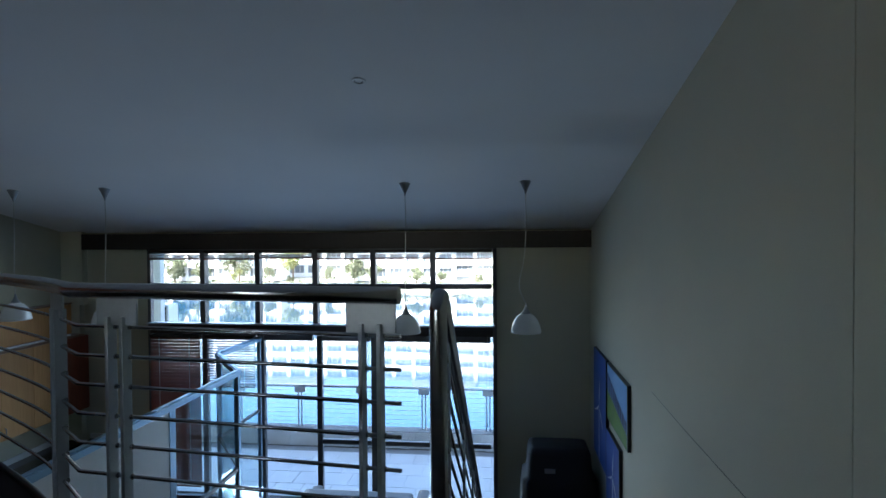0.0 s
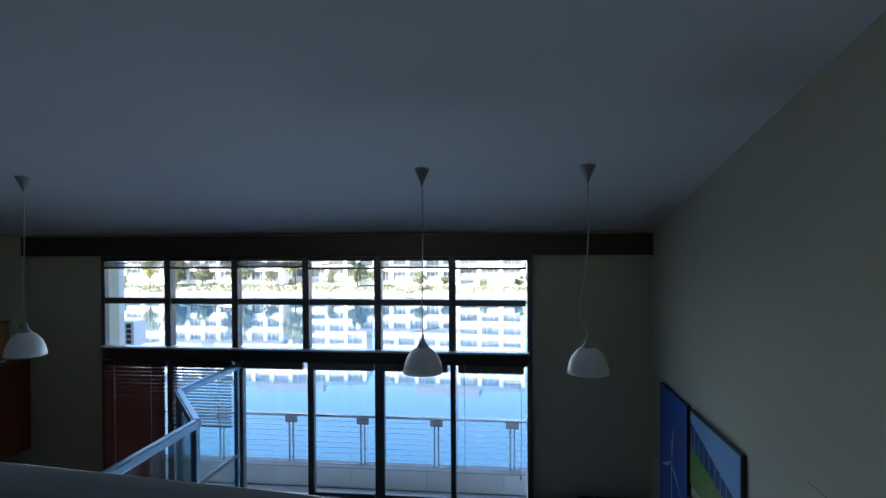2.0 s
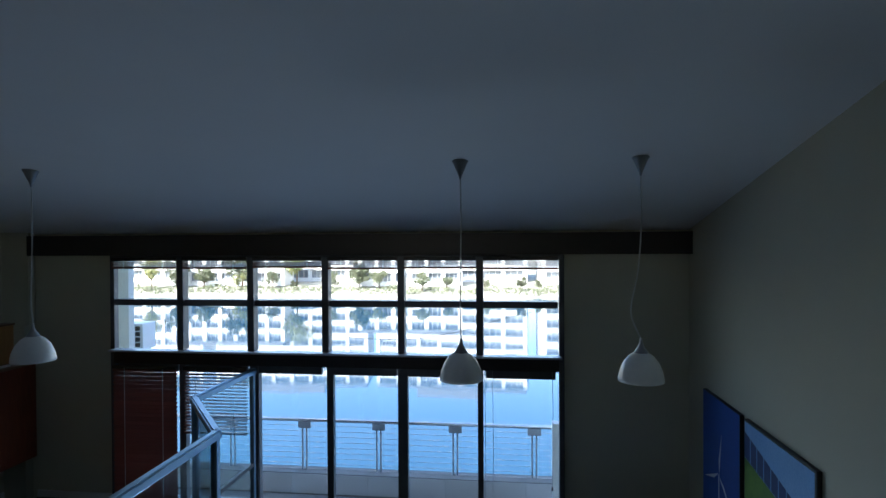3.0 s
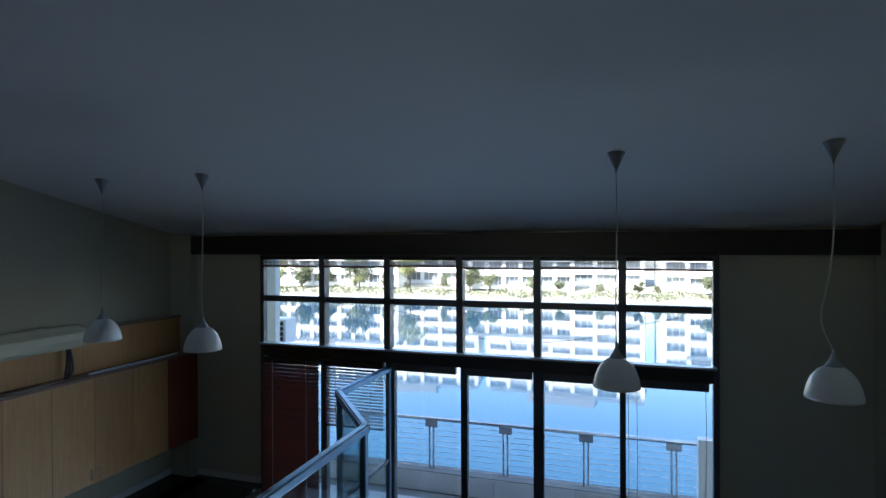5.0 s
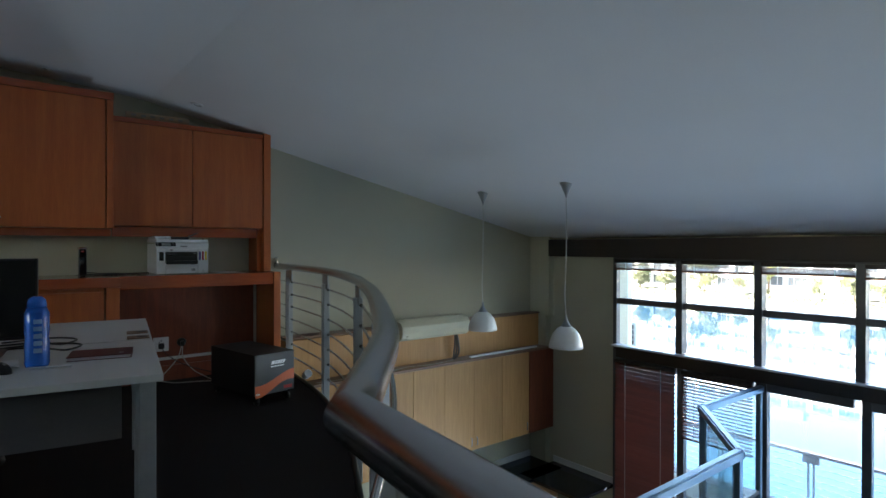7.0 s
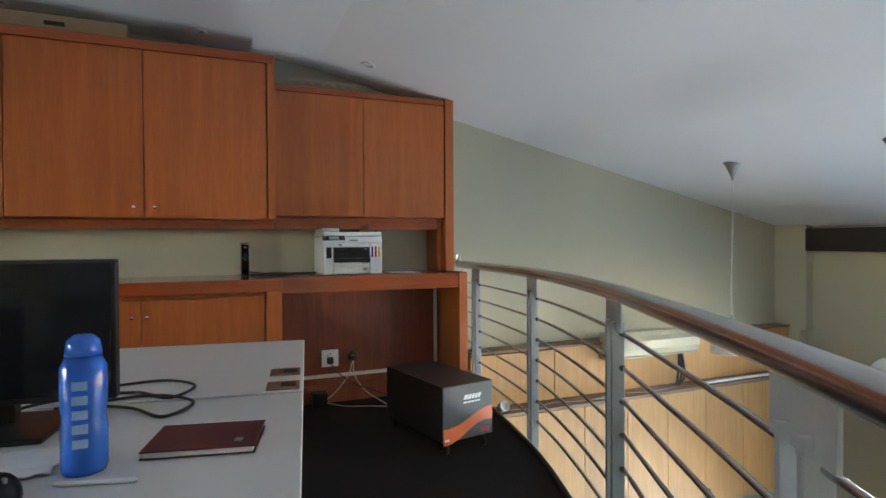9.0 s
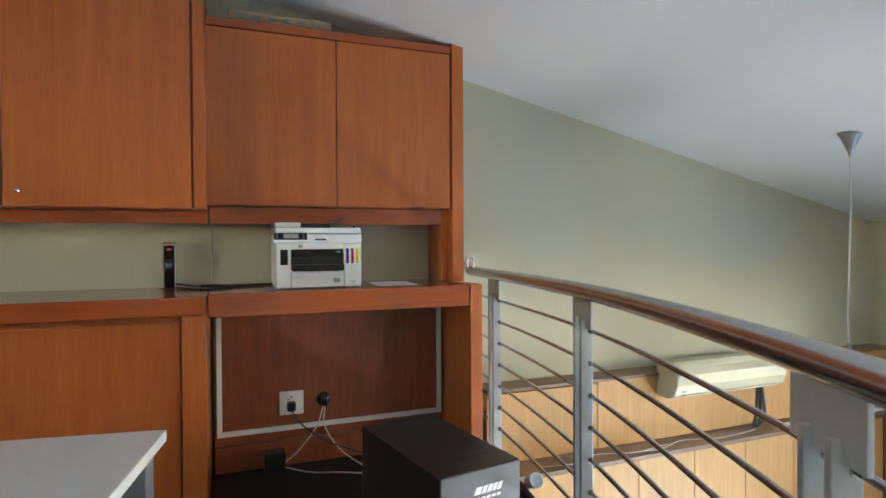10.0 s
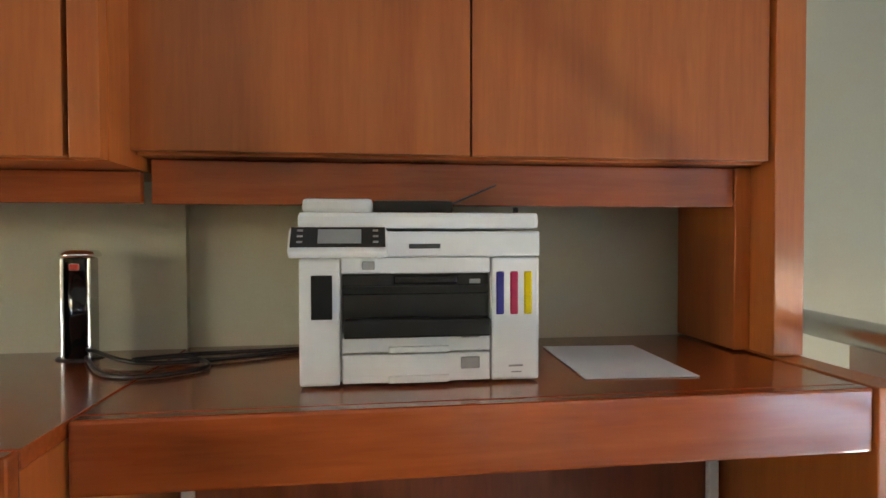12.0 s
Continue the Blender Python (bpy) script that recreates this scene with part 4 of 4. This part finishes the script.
for sx in (-0.60, -0.05):
    for sy in (-0.125, 0.125):
        wh = lathe("castor", [(0.001, 0.012), (0.026, 0.012), (0.03, 0.008), (0.03, -0.008), (0.026, -0.012), (0.001, -0.012)], BLACK, ups, Matrix.Translation((sx + 0.015, sy, 0.03)) @ Matrix.Rotation(radians(90), 4, "X"), 18)
        boxes("fork", [(sx - 0.02, sx + 0.02, sy - 0.018, sy - 0.014, 0.025, 0.075), (sx - 0.02, sx + 0.02, sy + 0.014, sy + 0.018, 0.025, 0.075), (sx - 0.025, sx + 0.025, sy - 0.022, sy + 0.022, 0.066, 0.075)], CHROME, ups, 0.002)
can = thing("white_lamp_head", Matrix.Translation((-5.49, 4.06, 0.03)) @ Matrix.Rotation(radians(60), 4, "Y"), "small white cylindrical spot fixed at the gallery edge", "spotlight")
lathe("head", [(0.001, 0), (0.028, 0), (0.034, 0.06), (0.034, 0.075), (0.03, 0.075), (0.026, 0.05), (0.001, 0.05)], PLASTIC_WHITE, can)

# on top of the cabinets
crate = thing("slatted_tray", (-6.17, 3.03, 2.177), "slatted cardboard tray lying on the wall cabinet", "tray")
boxes("tray", [(-0.13, 0.10, -0.24, 0.24, 0, 0.012), (0.088, 0.10, -0.24, 0.24, 0.012, 0.055)], CARDBOARD, crate, 0.002)
for k in range(6):
    boxes("slot", [(0.1005, 0.102, -0.20 + 0.07 * k, -0.165 + 0.07 * k, 0.022, 0.04)], GROUT, crate)
carton = thing("cardboard_box", (-6.14, 1.5, 2.327), "flat cardboard box with a hand hole on the tall cabinet", "box")
boxes("body", [(-0.14, 0.14, -0.35, 0.36, 0, 0.10)], CARDBOARD, carton, 0.004)
boxes("hole", [(0.139, 0.142, -0.05, 0.05, 0.04, 0.065)], BLACK, carton, 0.001)

# ---- double desk on the gallery ----
DT = 8.8
desk = thing("desk", pose(-3.0, 2.412, 0, 0, 0, -DT), "grey-white double desk with steel legs and cable flaps", "desk")
boxes("top", [(-0.78, 0.0, -1.7, 0.0, 0.705, 0.73), (-1.62, -0.80, -1.7, 0.0, 0.705, 0.73)], DESK_WHITE, desk, 0.003)
boxes("beam", [(-1.5, -0.08, -0.09, -0.05, 0.66, 0.704)], PLATE, desk, 0.003)
for sx in (-0.05, -0.76, -0.84, -1.57):
    for sy in (-0.045, -1.63):
        boxes("leg", [(sx - 0.025, sx + 0.025, sy - 0.025, sy + 0.025, 0, 0.704)], PLATE, desk, 0.003)
boxes("modesty_panel", [(-0.81, -0.79, -1.6, -0.12, 0.30, 0.70)], MODESTY, desk, 0.004)
for x, y in ((-0.86, -0.03), (-1.03, -0.03)):
    boxes("cable_flap", [(x - 0.045, x + 0.045, y - 0.09 + 0.02, y + 0.02, 0.7305, 0.7345)], OAK_TOP, desk, 0.002)
    boxes("flap_opening", [(x - 0.025, x + 0.022, y - 0.03, y + 0.01, 0.7348, 0.7362)], BLACK, desk, 0.0005)


mon = thing("monitor", pose(-3.69, 1.87, 0.73, 0, 0, -8), "black flat computer monitor on a slim stand", "monitor")
boxes("screen", [(-0.035, 0.0, -0.34, 0.24, 0.06, 0.37)], BLACK, mon, 0.005)
boxes("glass", [(0.0005, 0.003, -0.332, 0.232, 0.074, 0.362)], BLACK_GLOSS, mon, 0.001)
boxes("neck", [(-0.07, -0.036, -0.03, 0.03, 0.012, 0.2)], BLACK, mon, 0.004)
boxes("foot", [(-0.13, 0.09, -0.13, 0.13, 0, 0.012)], BLACK, mon, 0.004)
lap = thing("laptop", pose(-3.37, 1.63, 0.73, 0, 0, -6), "black open laptop on the desk", "laptop")
boxes("base", [(-0.12, 0.12, -0.18, 0.18, 0, 0.018)], BLACK, lap, 0.004)
boxes("lid", [(-0.135, -0.12, -0.18, 0.18, 0.012, 0.25)], BLACK, lap, 0.004)
bot = thing("water_bottle", (-3.40, 2.094, 0.73), "translucent blue plastic water bottle", "bottle")
lathe("body", [(0.001, 0), (0.034, 0), (0.037, 0.01), (0.037, 0.08), (0.034, 0.10), (0.037, 0.12), (0.037, 0.185), (0.028, 0.205), (0.001, 0.206)], BOTTLE, bot)
lathe("cap", [(0.001, 0.243), (0.014, 0.243), (0.026, 0.232), (0.030, 0.207), (0.001, 0.207)], BOTTLE, bot)
boxes("marking", [(0.034, 0.0375, -0.012, 0.012, 0.05 + 0.025 * k, 0.066 + 0.025 * k) for k in range(5)], PIC_PALE, bot, 0.002)
mouse = thing("computer_mouse", pose(-3.33, 1.99, 0.731, 0, 0, 30), "black and grey wireless computer mouse", "mouse")
bm = bmesh.new()
bmesh.ops.create_uvsphere(bm, u_segments=18, v_segments=10, radius=1)
for v in bm.verts:
    v.co = Vector((v.co.x * 0.052, v.co.y * 0.03 * (1 - 0.15 * v.co.x), max(0, v.co.z) * 0.036))
finish("shell", bm, BLACK, mouse, smooth=True)
boxes("wheel", [(0.02, 0.032, -0.003, 0.003, 0.028, 0.036)], GREY_MARK, mouse, 0.002)
cloth = thing("crumpled_cloth", (-3.46, 1.97, 0.731), "small crumpled white cloth beside the mouse", "cloth")
bm = bmesh.new()
bmesh.ops.create_grid(bm, x_segments=14, y_segments=14, size=0.075)
for v in bm.verts:
    v.co.z = 0.004 + 0.016 * abs(noise.noise(v.co * 28))
finish("cloth", bm, PAPER, cloth, smooth=True)
book = thing("notebook", pose(-3.46, 2.295, 0.731, 0, 0, -12), "closed dark maroon notebook on the desk", "notebook")
boxes("pages", [(-0.095, 0.073, -0.1, 0.098, 0.002, 0.012)], PAPER, book)
boxes("cover", [(-0.078, 0.078, -0.103, 0.103, 0.0125, 0.0155), (-0.078, 0.078, -0.103, 0.103, 0, 0.0018)], MAROON, book, 0.0006)
boxes("mark", [(0.03, 0.05, 0.06, 0.075, 0.0157, 0.0162)], GREY_MARK, book)
pen = thing("pen", pose(-3.32, 2.125, 0.735, 0, 90, 75), "white ballpoint pen on the desk", "pen")
lathe("barrel", [(0.001, -0.07), (0.004, -0.062), (0.0045, 0.06), (0.001, 0.066)], PLASTIC_WHITE, pen, sides=10)
for pth in ([(-3.72, 1.9, 0.735), (-3.82, 2.02, 0.735), (-3.77, 2.12, 0.737), (-3.67, 2.2, 0.735), (-3.77, 2.26, 0.737), (-3.88, 2.15, 0.736), (-3.84, 1.95, 0.735)],
            [(-3.72, 1.82, 0.735), (-3.90, 1.9, 0.736), (-3.94, 2.1, 0.735), (-3.84, 2.2, 0.735), (-3.94, 2.26, 0.737), (-4.04, 2.17, 0.737), (-4.02, 2.0, 0.735)]):
    c = thing("monitor_cable", (0, 0, 0), "black monitor cable looping over the desk", "cable", "cables on the desk")
    sweep("cable", smooth_path(pth), 0.004, BLACK, c, 8)


def office_chair(x, y, turn, mat, label, high=1.0):
    ob = thing("office_chair", pose(x, y, 0, 0, 0, turn), label, "chair", "office chairs")
    boxes("seat", [(-0.24, 0.24, -0.23, 0.24, 0.43, 0.50)], mat, ob, 0.03)
    bm = bmesh.new()
    for k in range(8):
        z = 0.54 + (high - 0.54) * k / 7
        bow_y = -0.24 - 0.05 * math.sin(math.pi * k / 7)
        wd = 0.215 - 0.03 * (k / 7) ** 2
        bm.verts.new((-wd, bow_y + 0.04, z)), bm.verts.new((0, bow_y, z)), bm.verts.new((wd, bow_y + 0.04, z))
    bm.verts.ensure_lookup_table()
    for k in range(7):
        for j in range(2):
            bm.faces.new([bm.verts[i] for i in (3 * k + j, 3 * k + j + 1, 3 * k + j + 4, 3 * k + j + 3)])
    bk = finish("backrest", bm, mat, ob, smooth=True)
    s = bk.modifiers.new("thick", "SOLIDIFY")
    s.thickness = 0.035
    b = bk.modifiers.new("round", "BEVEL")
    b.width, b.segments = 0.012, 3
    for sx in (-1, 1):
        sweep("armrest", smooth_path([(sx * 0.25, -0.2, 0.47), (sx * 0.29, -0.18, 0.62), (sx * 0.29, -0.05, 0.68), (sx * 0.29, 0.14, 0.67), (sx * 0.26, 0.16, 0.48)]), 0.017, BLACK, ob, 10)
    lathe("column", [(0.001, 0.1), (0.028, 0.1), (0.028, 0.26), (0.018, 0.27), (0.018, 0.43), (0.001, 0.43)], CHROME, ob)
    for k in range(5):
        a = math.tau * k / 5 + 0.3
        sweep("foot", [(0, 0, 0.11), (0.15 * math.cos(a), 0.15 * math.sin(a), 0.09), (0.28 * math.cos(a), 0.28 * math.sin(a), 0.07)], [0.028, 0.022, 0.016], BLACK, ob, 8)
        lathe("castor", [(0.001, 0.02), (0.026, 0.02), (0.028, 0), (0.026, -0.02), (0.001, -0.02)], BLACK, ob, Matrix.Translation((0.28 * math.cos(a), 0.28 * math.sin(a), 0.028)) @ Matrix.Rotation(radians(90), 4, "X"), 12)
    return ob


office_chair(-2.5, 1.4, 95, LEATHER, "black leather office chair drawn up to the desk", 0.62 + 0.3)
office_chair(-4.78, 1.72, -85, LEATHER, "black office chair with a curved back behind the desk", 1.02)

for y0, y1, z in ((4.5, 5.5, -0.2235), (5.1, 6.3, -0.2235)):
    c = thing("ledge_cable", (-6.17, (y0 + y1) / 2, z), "thin white cable lying loosely on the cupboard ledge", "cable", "cables on the ledge")
    h = (y1 - y0) / 2
    sweep("cable", smooth_path([(0.0, -h, 0.0), (0.03, -0.5 * h, 0.0), (-0.04, -0.1 * h, 0.0), (0.02, 0.4 * h, 0.0), (-0.02, h, 0.0)]), 0.003, CORD, c, 6)
line = thing("hanging_cable", (0, 0, 0), "thin dark cable sagging outside the window panes", "cable", kind="structure")
sweep("cable", smooth_path([(-4.25, 8.08, 0.45), (-3.24, 8.12, 0.35), (-2.94, 8.12, 0.22), (-2.42, 8.12, 0.10), (-1.75, 8.12, 0.08), (-1.41, 8.12, 0.11), (-0.90, 8.12, 0.22), (-0.66, 8.12, 0.31), (-0.3, 8.08, 0.4)]), 0.004, BLACK, line, 6)

# ---- balcony ----
BF = -2.72
balc = structure(boxes("floor_balcony", [(-7.5, 2.2, 8.3, 10.62, BF - 0.22, BF - 0.012)], GROUT), "balcony floor with pale square tiles")
kerb = structure(boxes("wall_balcony", [(-7.5, 2.2, 10.36, 10.62, BF - 0.012, -2.40)], GROUT), "low tiled balcony upstand under the railing")
structure(boxes("wall_balcony_side", [(-7.7, -6.3, 8.3, 8.9, BF, 3.0)], RENDER_WHITE), "white rendered side wall outside the window")
structure(boxes("wall_screen", [(0.02, 0.42, 9.45, 9.6, BF, -1.23)], RENDER_WHITE, bevel=0.01), "low white rendered screen wall on the balcony")
structure(boxes("wall_reveal", [(-5.22, -5.10, 8.3, 8.40, BF, 1.3)], RENDER_WHITE), "white rendered outer window reveal")
brail = thing("balcony_railing", (0, 0, 0), "stainless balcony railing with thin horizontal wires", "railing", kind="structure")
BR = -1.62
sweep("handrail", [(-7.4, 10.5, BR), (0.35, 10.5, BR)], 0.03, STEEL, brail, 14)
for k in range(9):
    sweep("wire", [(-7.4, 10.5, BR - 0.09 - 0.085 * k), (0.35, 10.5, BR - 0.09 - 0.085 * k)], 0.005, STEEL, brail, 6)
for k in range(-3, 4):
    x = -2.548 + 1.19 * k
    if x > 0.3:
        continue
    boxes("post_plate", [(x - 0.10, x + 0.10, 10.485, 10.515, BR - 0.13, BR - 0.03)], PLATE, brail, 0.003)
    boxes("post", [(x - 0.045, x - 0.02, 10.485, 10.515, -2.40, BR - 0.10), (x + 0.02, x + 0.045, 10.485, 10.515, -2.40, BR - 0.10)], PLATE, brail, 0.003)
unit = thing("outdoor_condenser", (-5.72, 9.3, -0.30), "white outdoor air-conditioning condenser on a wall bracket", "condenser")
boxes("casing", [(-0.22, 0.2, -0.14, 0.14, 0, 0.36)], PLASTIC_WHITE, unit, 0.01)
boxes("grille", [(-0.18 + 0.09 * i, -0.11 + 0.09 * i, -0.147, -0.139, 0.04 + 0.075 * j, 0.10 + 0.075 * j) for i in range(4) for j in range(4)], BLACK, unit, 0.003)
boxes("bracket", [(-0.6, 0.15, -0.1, -0.06, -0.04, -0.002), (-0.6, 0.15, 0.06, 0.1, -0.04, -0.002)], PLATE, unit, 0.003)
structure(boxes("wall_condenser", [(-6.4, -6.3, 8.9, 9.6, BF, 1.5)], RENDER_WHITE), "white rendered wall carrying the condenser")
structure(boxes("wall_own_facade", [(-16, -6.65, 7.9, 8.25, -9.9, 6), (1.5, 14, 7.9, 8.25, -9.9, 6), (-6.65, 1.5, 7.9, 8.25, -9.9, LOW - 0.25)], RENDER_WHITE), "white rendered outer wall of the building")

# ---- lake and far bank ----
WZ = -10.0
bm = bmesh.new()
for q in ((-2500, 8.3), (2500, 8.3), (2500, 3000), (-2500, 3000)):
    bm.verts.new((*q, WZ))
bm.faces.new(bm.verts)
tagged(finish("water", bm, WATER), "calm blue lake reflecting the far bank", "water", kind="structure")
bm = bmesh.new()
prev = None
for i in range(61):
    x = -420 + 14 * i
    s = 116 + 5 * noise.noise((x * 0.02, 0, 3)) + 2 * noise.noise((x * 0.11, 2, 0))
    ring = [bm.verts.new((x, s + dy, WZ + dz)) for dy, dz in ((0, -0.4), (0.6, 0.5), (4, 1.4), (12, 1.9), (600, 2.2), (2600, 2.2))]
    if prev:
        for k in range(5):
            bm.faces.new((prev[k], prev[k + 1], ring[k + 1], ring[k]))
    prev = ring
tagged(finish("ground", bm, GRASS), "pale paved far bank with thin dry grass", "ground", kind="structure")


def far_house(x, y, w, d, storeys, turn, mat, bays, step=0):
    """A block of flats: dark glazed core, floor slabs, piers, balcony fronts and a roof."""
    ob = thing("apartment_block", pose(x, y, WZ + 1.8, 0, 0, turn), "white rendered apartment block with balconies on the far bank", "building", "buildings on the far bank")
    h = 3.1
    boxes("glazing", [(-w / 2 + 0.5, w / 2 - 0.5, -d / 2 + 0.9, d / 2, 0, storeys * h)], FAR_GLASS, ob)
    boxes("floor_slab", [(-w / 2, w / 2, -d / 2, d / 2 + 0.1, k * h - 0.15, k * h + 0.25) for k in range(1, storeys + 1)], mat, ob)
    pitch = w / bays
    boxes("pier", [(-w / 2 + i * pitch - 0.45, -w / 2 + i * pitch + 0.45, -d / 2 + 0.25, -d / 2 + 1.4, 0, storeys * h) for i in range(bays + 1)], mat, ob)
    boxes("spandrel", [(-w / 2 + i * pitch + 0.45, -w / 2 + (i + 1) * pitch - 0.45, -d / 2 + 0.55, -d / 2 + 0.8, k * h, k * h + (1.05 if (i + k) % 3 else 1.5))
                       for i in range(bays) for k in range(storeys)], mat, ob)
    boxes("window_mullion", [(-w / 2 + (i + q) * pitch - 0.05, -w / 2 + (i + q) * pitch + 0.05, -d / 2 + 0.7, -d / 2 + 0.95, k * h + 1.0, k * h + 2.9)
                             for i in range(bays) for k in range(storeys) for q in (0.35, 0.65)], RENDER_GREY, ob)
    boxes("side_wall", [(-w / 2, -w / 2 + 0.5, -d / 2 + 1.4, d / 2, 0, storeys * h), (w / 2 - 0.5, w / 2, -d / 2 + 1.4, d / 2, 0, storeys * h)], mat, ob)
    rr = [(-w / 2 - 0.3, w / 2 + 0.3, -d / 2 - 0.3, d / 2 + 0.3, storeys * h + 0.25, storeys * h + 0.55)]
    if step:
        rr += [(-w / 4, w / 5, -d / 4, d / 3, storeys * h + 0.55, storeys * h + 0.55 + step)]
    boxes("roof", rr, ROOF, ob)
    return ob


rng = random.Random(4)
x = -235
while x < 130:
    w = rng.uniform(22, 38)
    far_house(x + w / 2, rng.uniform(134, 144), w, 14, rng.choice((4, 5, 5, 6, 7)), rng.uniform(-8, 8), rng.choice((RENDER_WHITE, RENDER_WHITE, RENDER_GREY)), int(w / 4.6), rng.choice((0, 2.6, 3)))
    x += w + rng.uniform(1.5, 6)
for x, w, s in ((-170, 24, 3), (-118, 30, 2), (-64, 26, 3), (-22, 22, 2), (26, 28, 3)):
    far_house(x, 126, w, 7, s, rng.uniform(-5, 5), RENDER_WHITE, int(w / 3.6))


def tree(x, y, tall, wide, mat, seed):
    r = random.Random(seed)
    ob = thing("tree", (x, y, WZ + 1.3), "leafy tree with an uneven crown on the far bank", "tree", "trees on the far bank")
    sweep("trunk", [(0, 0, 0), (0.1, 0, tall * 0.3), (0.25, 0.1, tall * 0.75)], [0.22, 0.16, 0.05], BARK, ob, 8)
    for k in range(5):
        a, z = r.uniform(0, math.tau), tall * r.uniform(0.3, 0.55)
        sweep("limb", [(0.1, 0, z), (wide * 0.3 * math.cos(a), wide * 0.3 * math.sin(a), z + tall * 0.2)], [0.09, 0.03], BARK, ob, 6)
    vs, fs = [], []
    lobes = [(Vector((r.uniform(-1, 1) * wide * 0.35, r.uniform(-1, 1) * wide * 0.35, tall * r.uniform(0.4, 0.85))), wide * r.uniform(0.18, 0.3)) for _ in range(9)]
    for _ in range(1100):
        c, rad = r.choice(lobes)
        v = Vector((r.gauss(0, 1), r.gauss(0, 1), r.gauss(0, 1))).normalized() * rad * r.uniform(0.55, 1.08)
        p, q = c + v, Euler((r.uniform(0, 6), r.uniform(0, 6), r.uniform(0, 6))).to_matrix()
        s = r.uniform(0.16, 0.34)
        n0 = len(vs)
        vs += [p + q @ Vector(o) * s for o in ((-1, -0.5, 0), (0.2, -0.7, 0.15), (1, 0.1, 0), (0.1, 0.7, 0.1))]
        fs += [(n0, n0 + 1, n0 + 2, n0 + 3)]
    me = bpy.data.meshes.new("foliage")
    me.from_pydata(vs, [], fs)
    me.materials.append(mat)
    lf = new("foliage", me)
    lf.parent = ob
    tagged(lf, kind="stuff")
    return ob


kinds = [tree(-60, 122, 8, 6.5, LEAF, 1), tree(-48, 124, 10, 7.5, LEAF_LIGHT, 2), tree(-75, 121, 6, 5.5, LEAF, 3), tree(-33, 122.5, 7, 5, LEAF, 5)]
for k in range(38):
    x = -190 + 6.8 * k + rng.uniform(-2, 2)
    src = rng.choice(kinds)
    copy_thing(src, pose(x, rng.uniform(117.8, 121), WZ + 1.2, 0, 0, rng.uniform(0, 360)) @ Matrix.Scale(rng.uniform(0.3, 0.8), 4))
vs, fs = [], []
for _ in range(16000):
    x = rng.uniform(-230, 110)
    s0 = 116 + 5 * noise.noise((x * 0.02, 0, 3)) + 2 * noise.noise((x * 0.11, 2, 0))
    hgt = 1.5 + 1.3 * noise.noise((x * 0.15, 5, 1))
    p = Vector((x, s0 + rng.uniform(0.5, 5), WZ + 0.5 + rng.uniform(0, max(0.3, hgt))))
    q = Euler((rng.uniform(0, 6), rng.uniform(0, 6), rng.uniform(0, 6))).to_matrix()
    n0 = len(vs)
    vs += [p + q @ Vector(o) * rng.uniform(0.15, 0.32) for o in ((-1, -0.6, 0), (1, -0.5, 0), (0.2, 0.8, 0.2))]
    fs += [(n0, n0 + 1, n0 + 2)]
me = bpy.data.meshes.new("shrubs")
me.from_pydata(vs, [], fs)
me.materials.append(LEAF)
tagged(new("shrubs", me), "low green shrubs and reeds along the waterline", "shrubs", kind="stuff")

# ---- balcony tiles ----
bm = bmesh.new()
add_box(bm, -0.222, 0.222, -0.222, 0.222, -0.012, 0.0, 0.002)
tile_me = bpy.data.meshes.new("tile")
bm.to_mesh(tile_me)
bm.free()
tile_me.materials.append(TILE)
for i in range(18):
    for j in range(4):
        t = new("tile", tile_me)
        t.parent = balc
        t.matrix_basis = Matrix.Translation(Vector((-6.4 + 0.45 * i + 0.225 * (j % 2), 8.55 + 0.45 * j, BF)) - balc.location)
bm = bmesh.new()
add_box(bm, -0.297, 0.297, -0.012, 0.0, -0.15, 0.145, 0.002)
up_me = bpy.data.meshes.new("upstand_tile")
bm.to_mesh(up_me)
bm.free()
up_me.materials.append(TILE)
for i in range(14):
    t = new("tile", up_me)
    t.parent = kerb
    t.matrix_basis = Matrix.Translation(Vector((-6.6 + 0.6 * i, 10.359, -2.56)) - kerb.location)
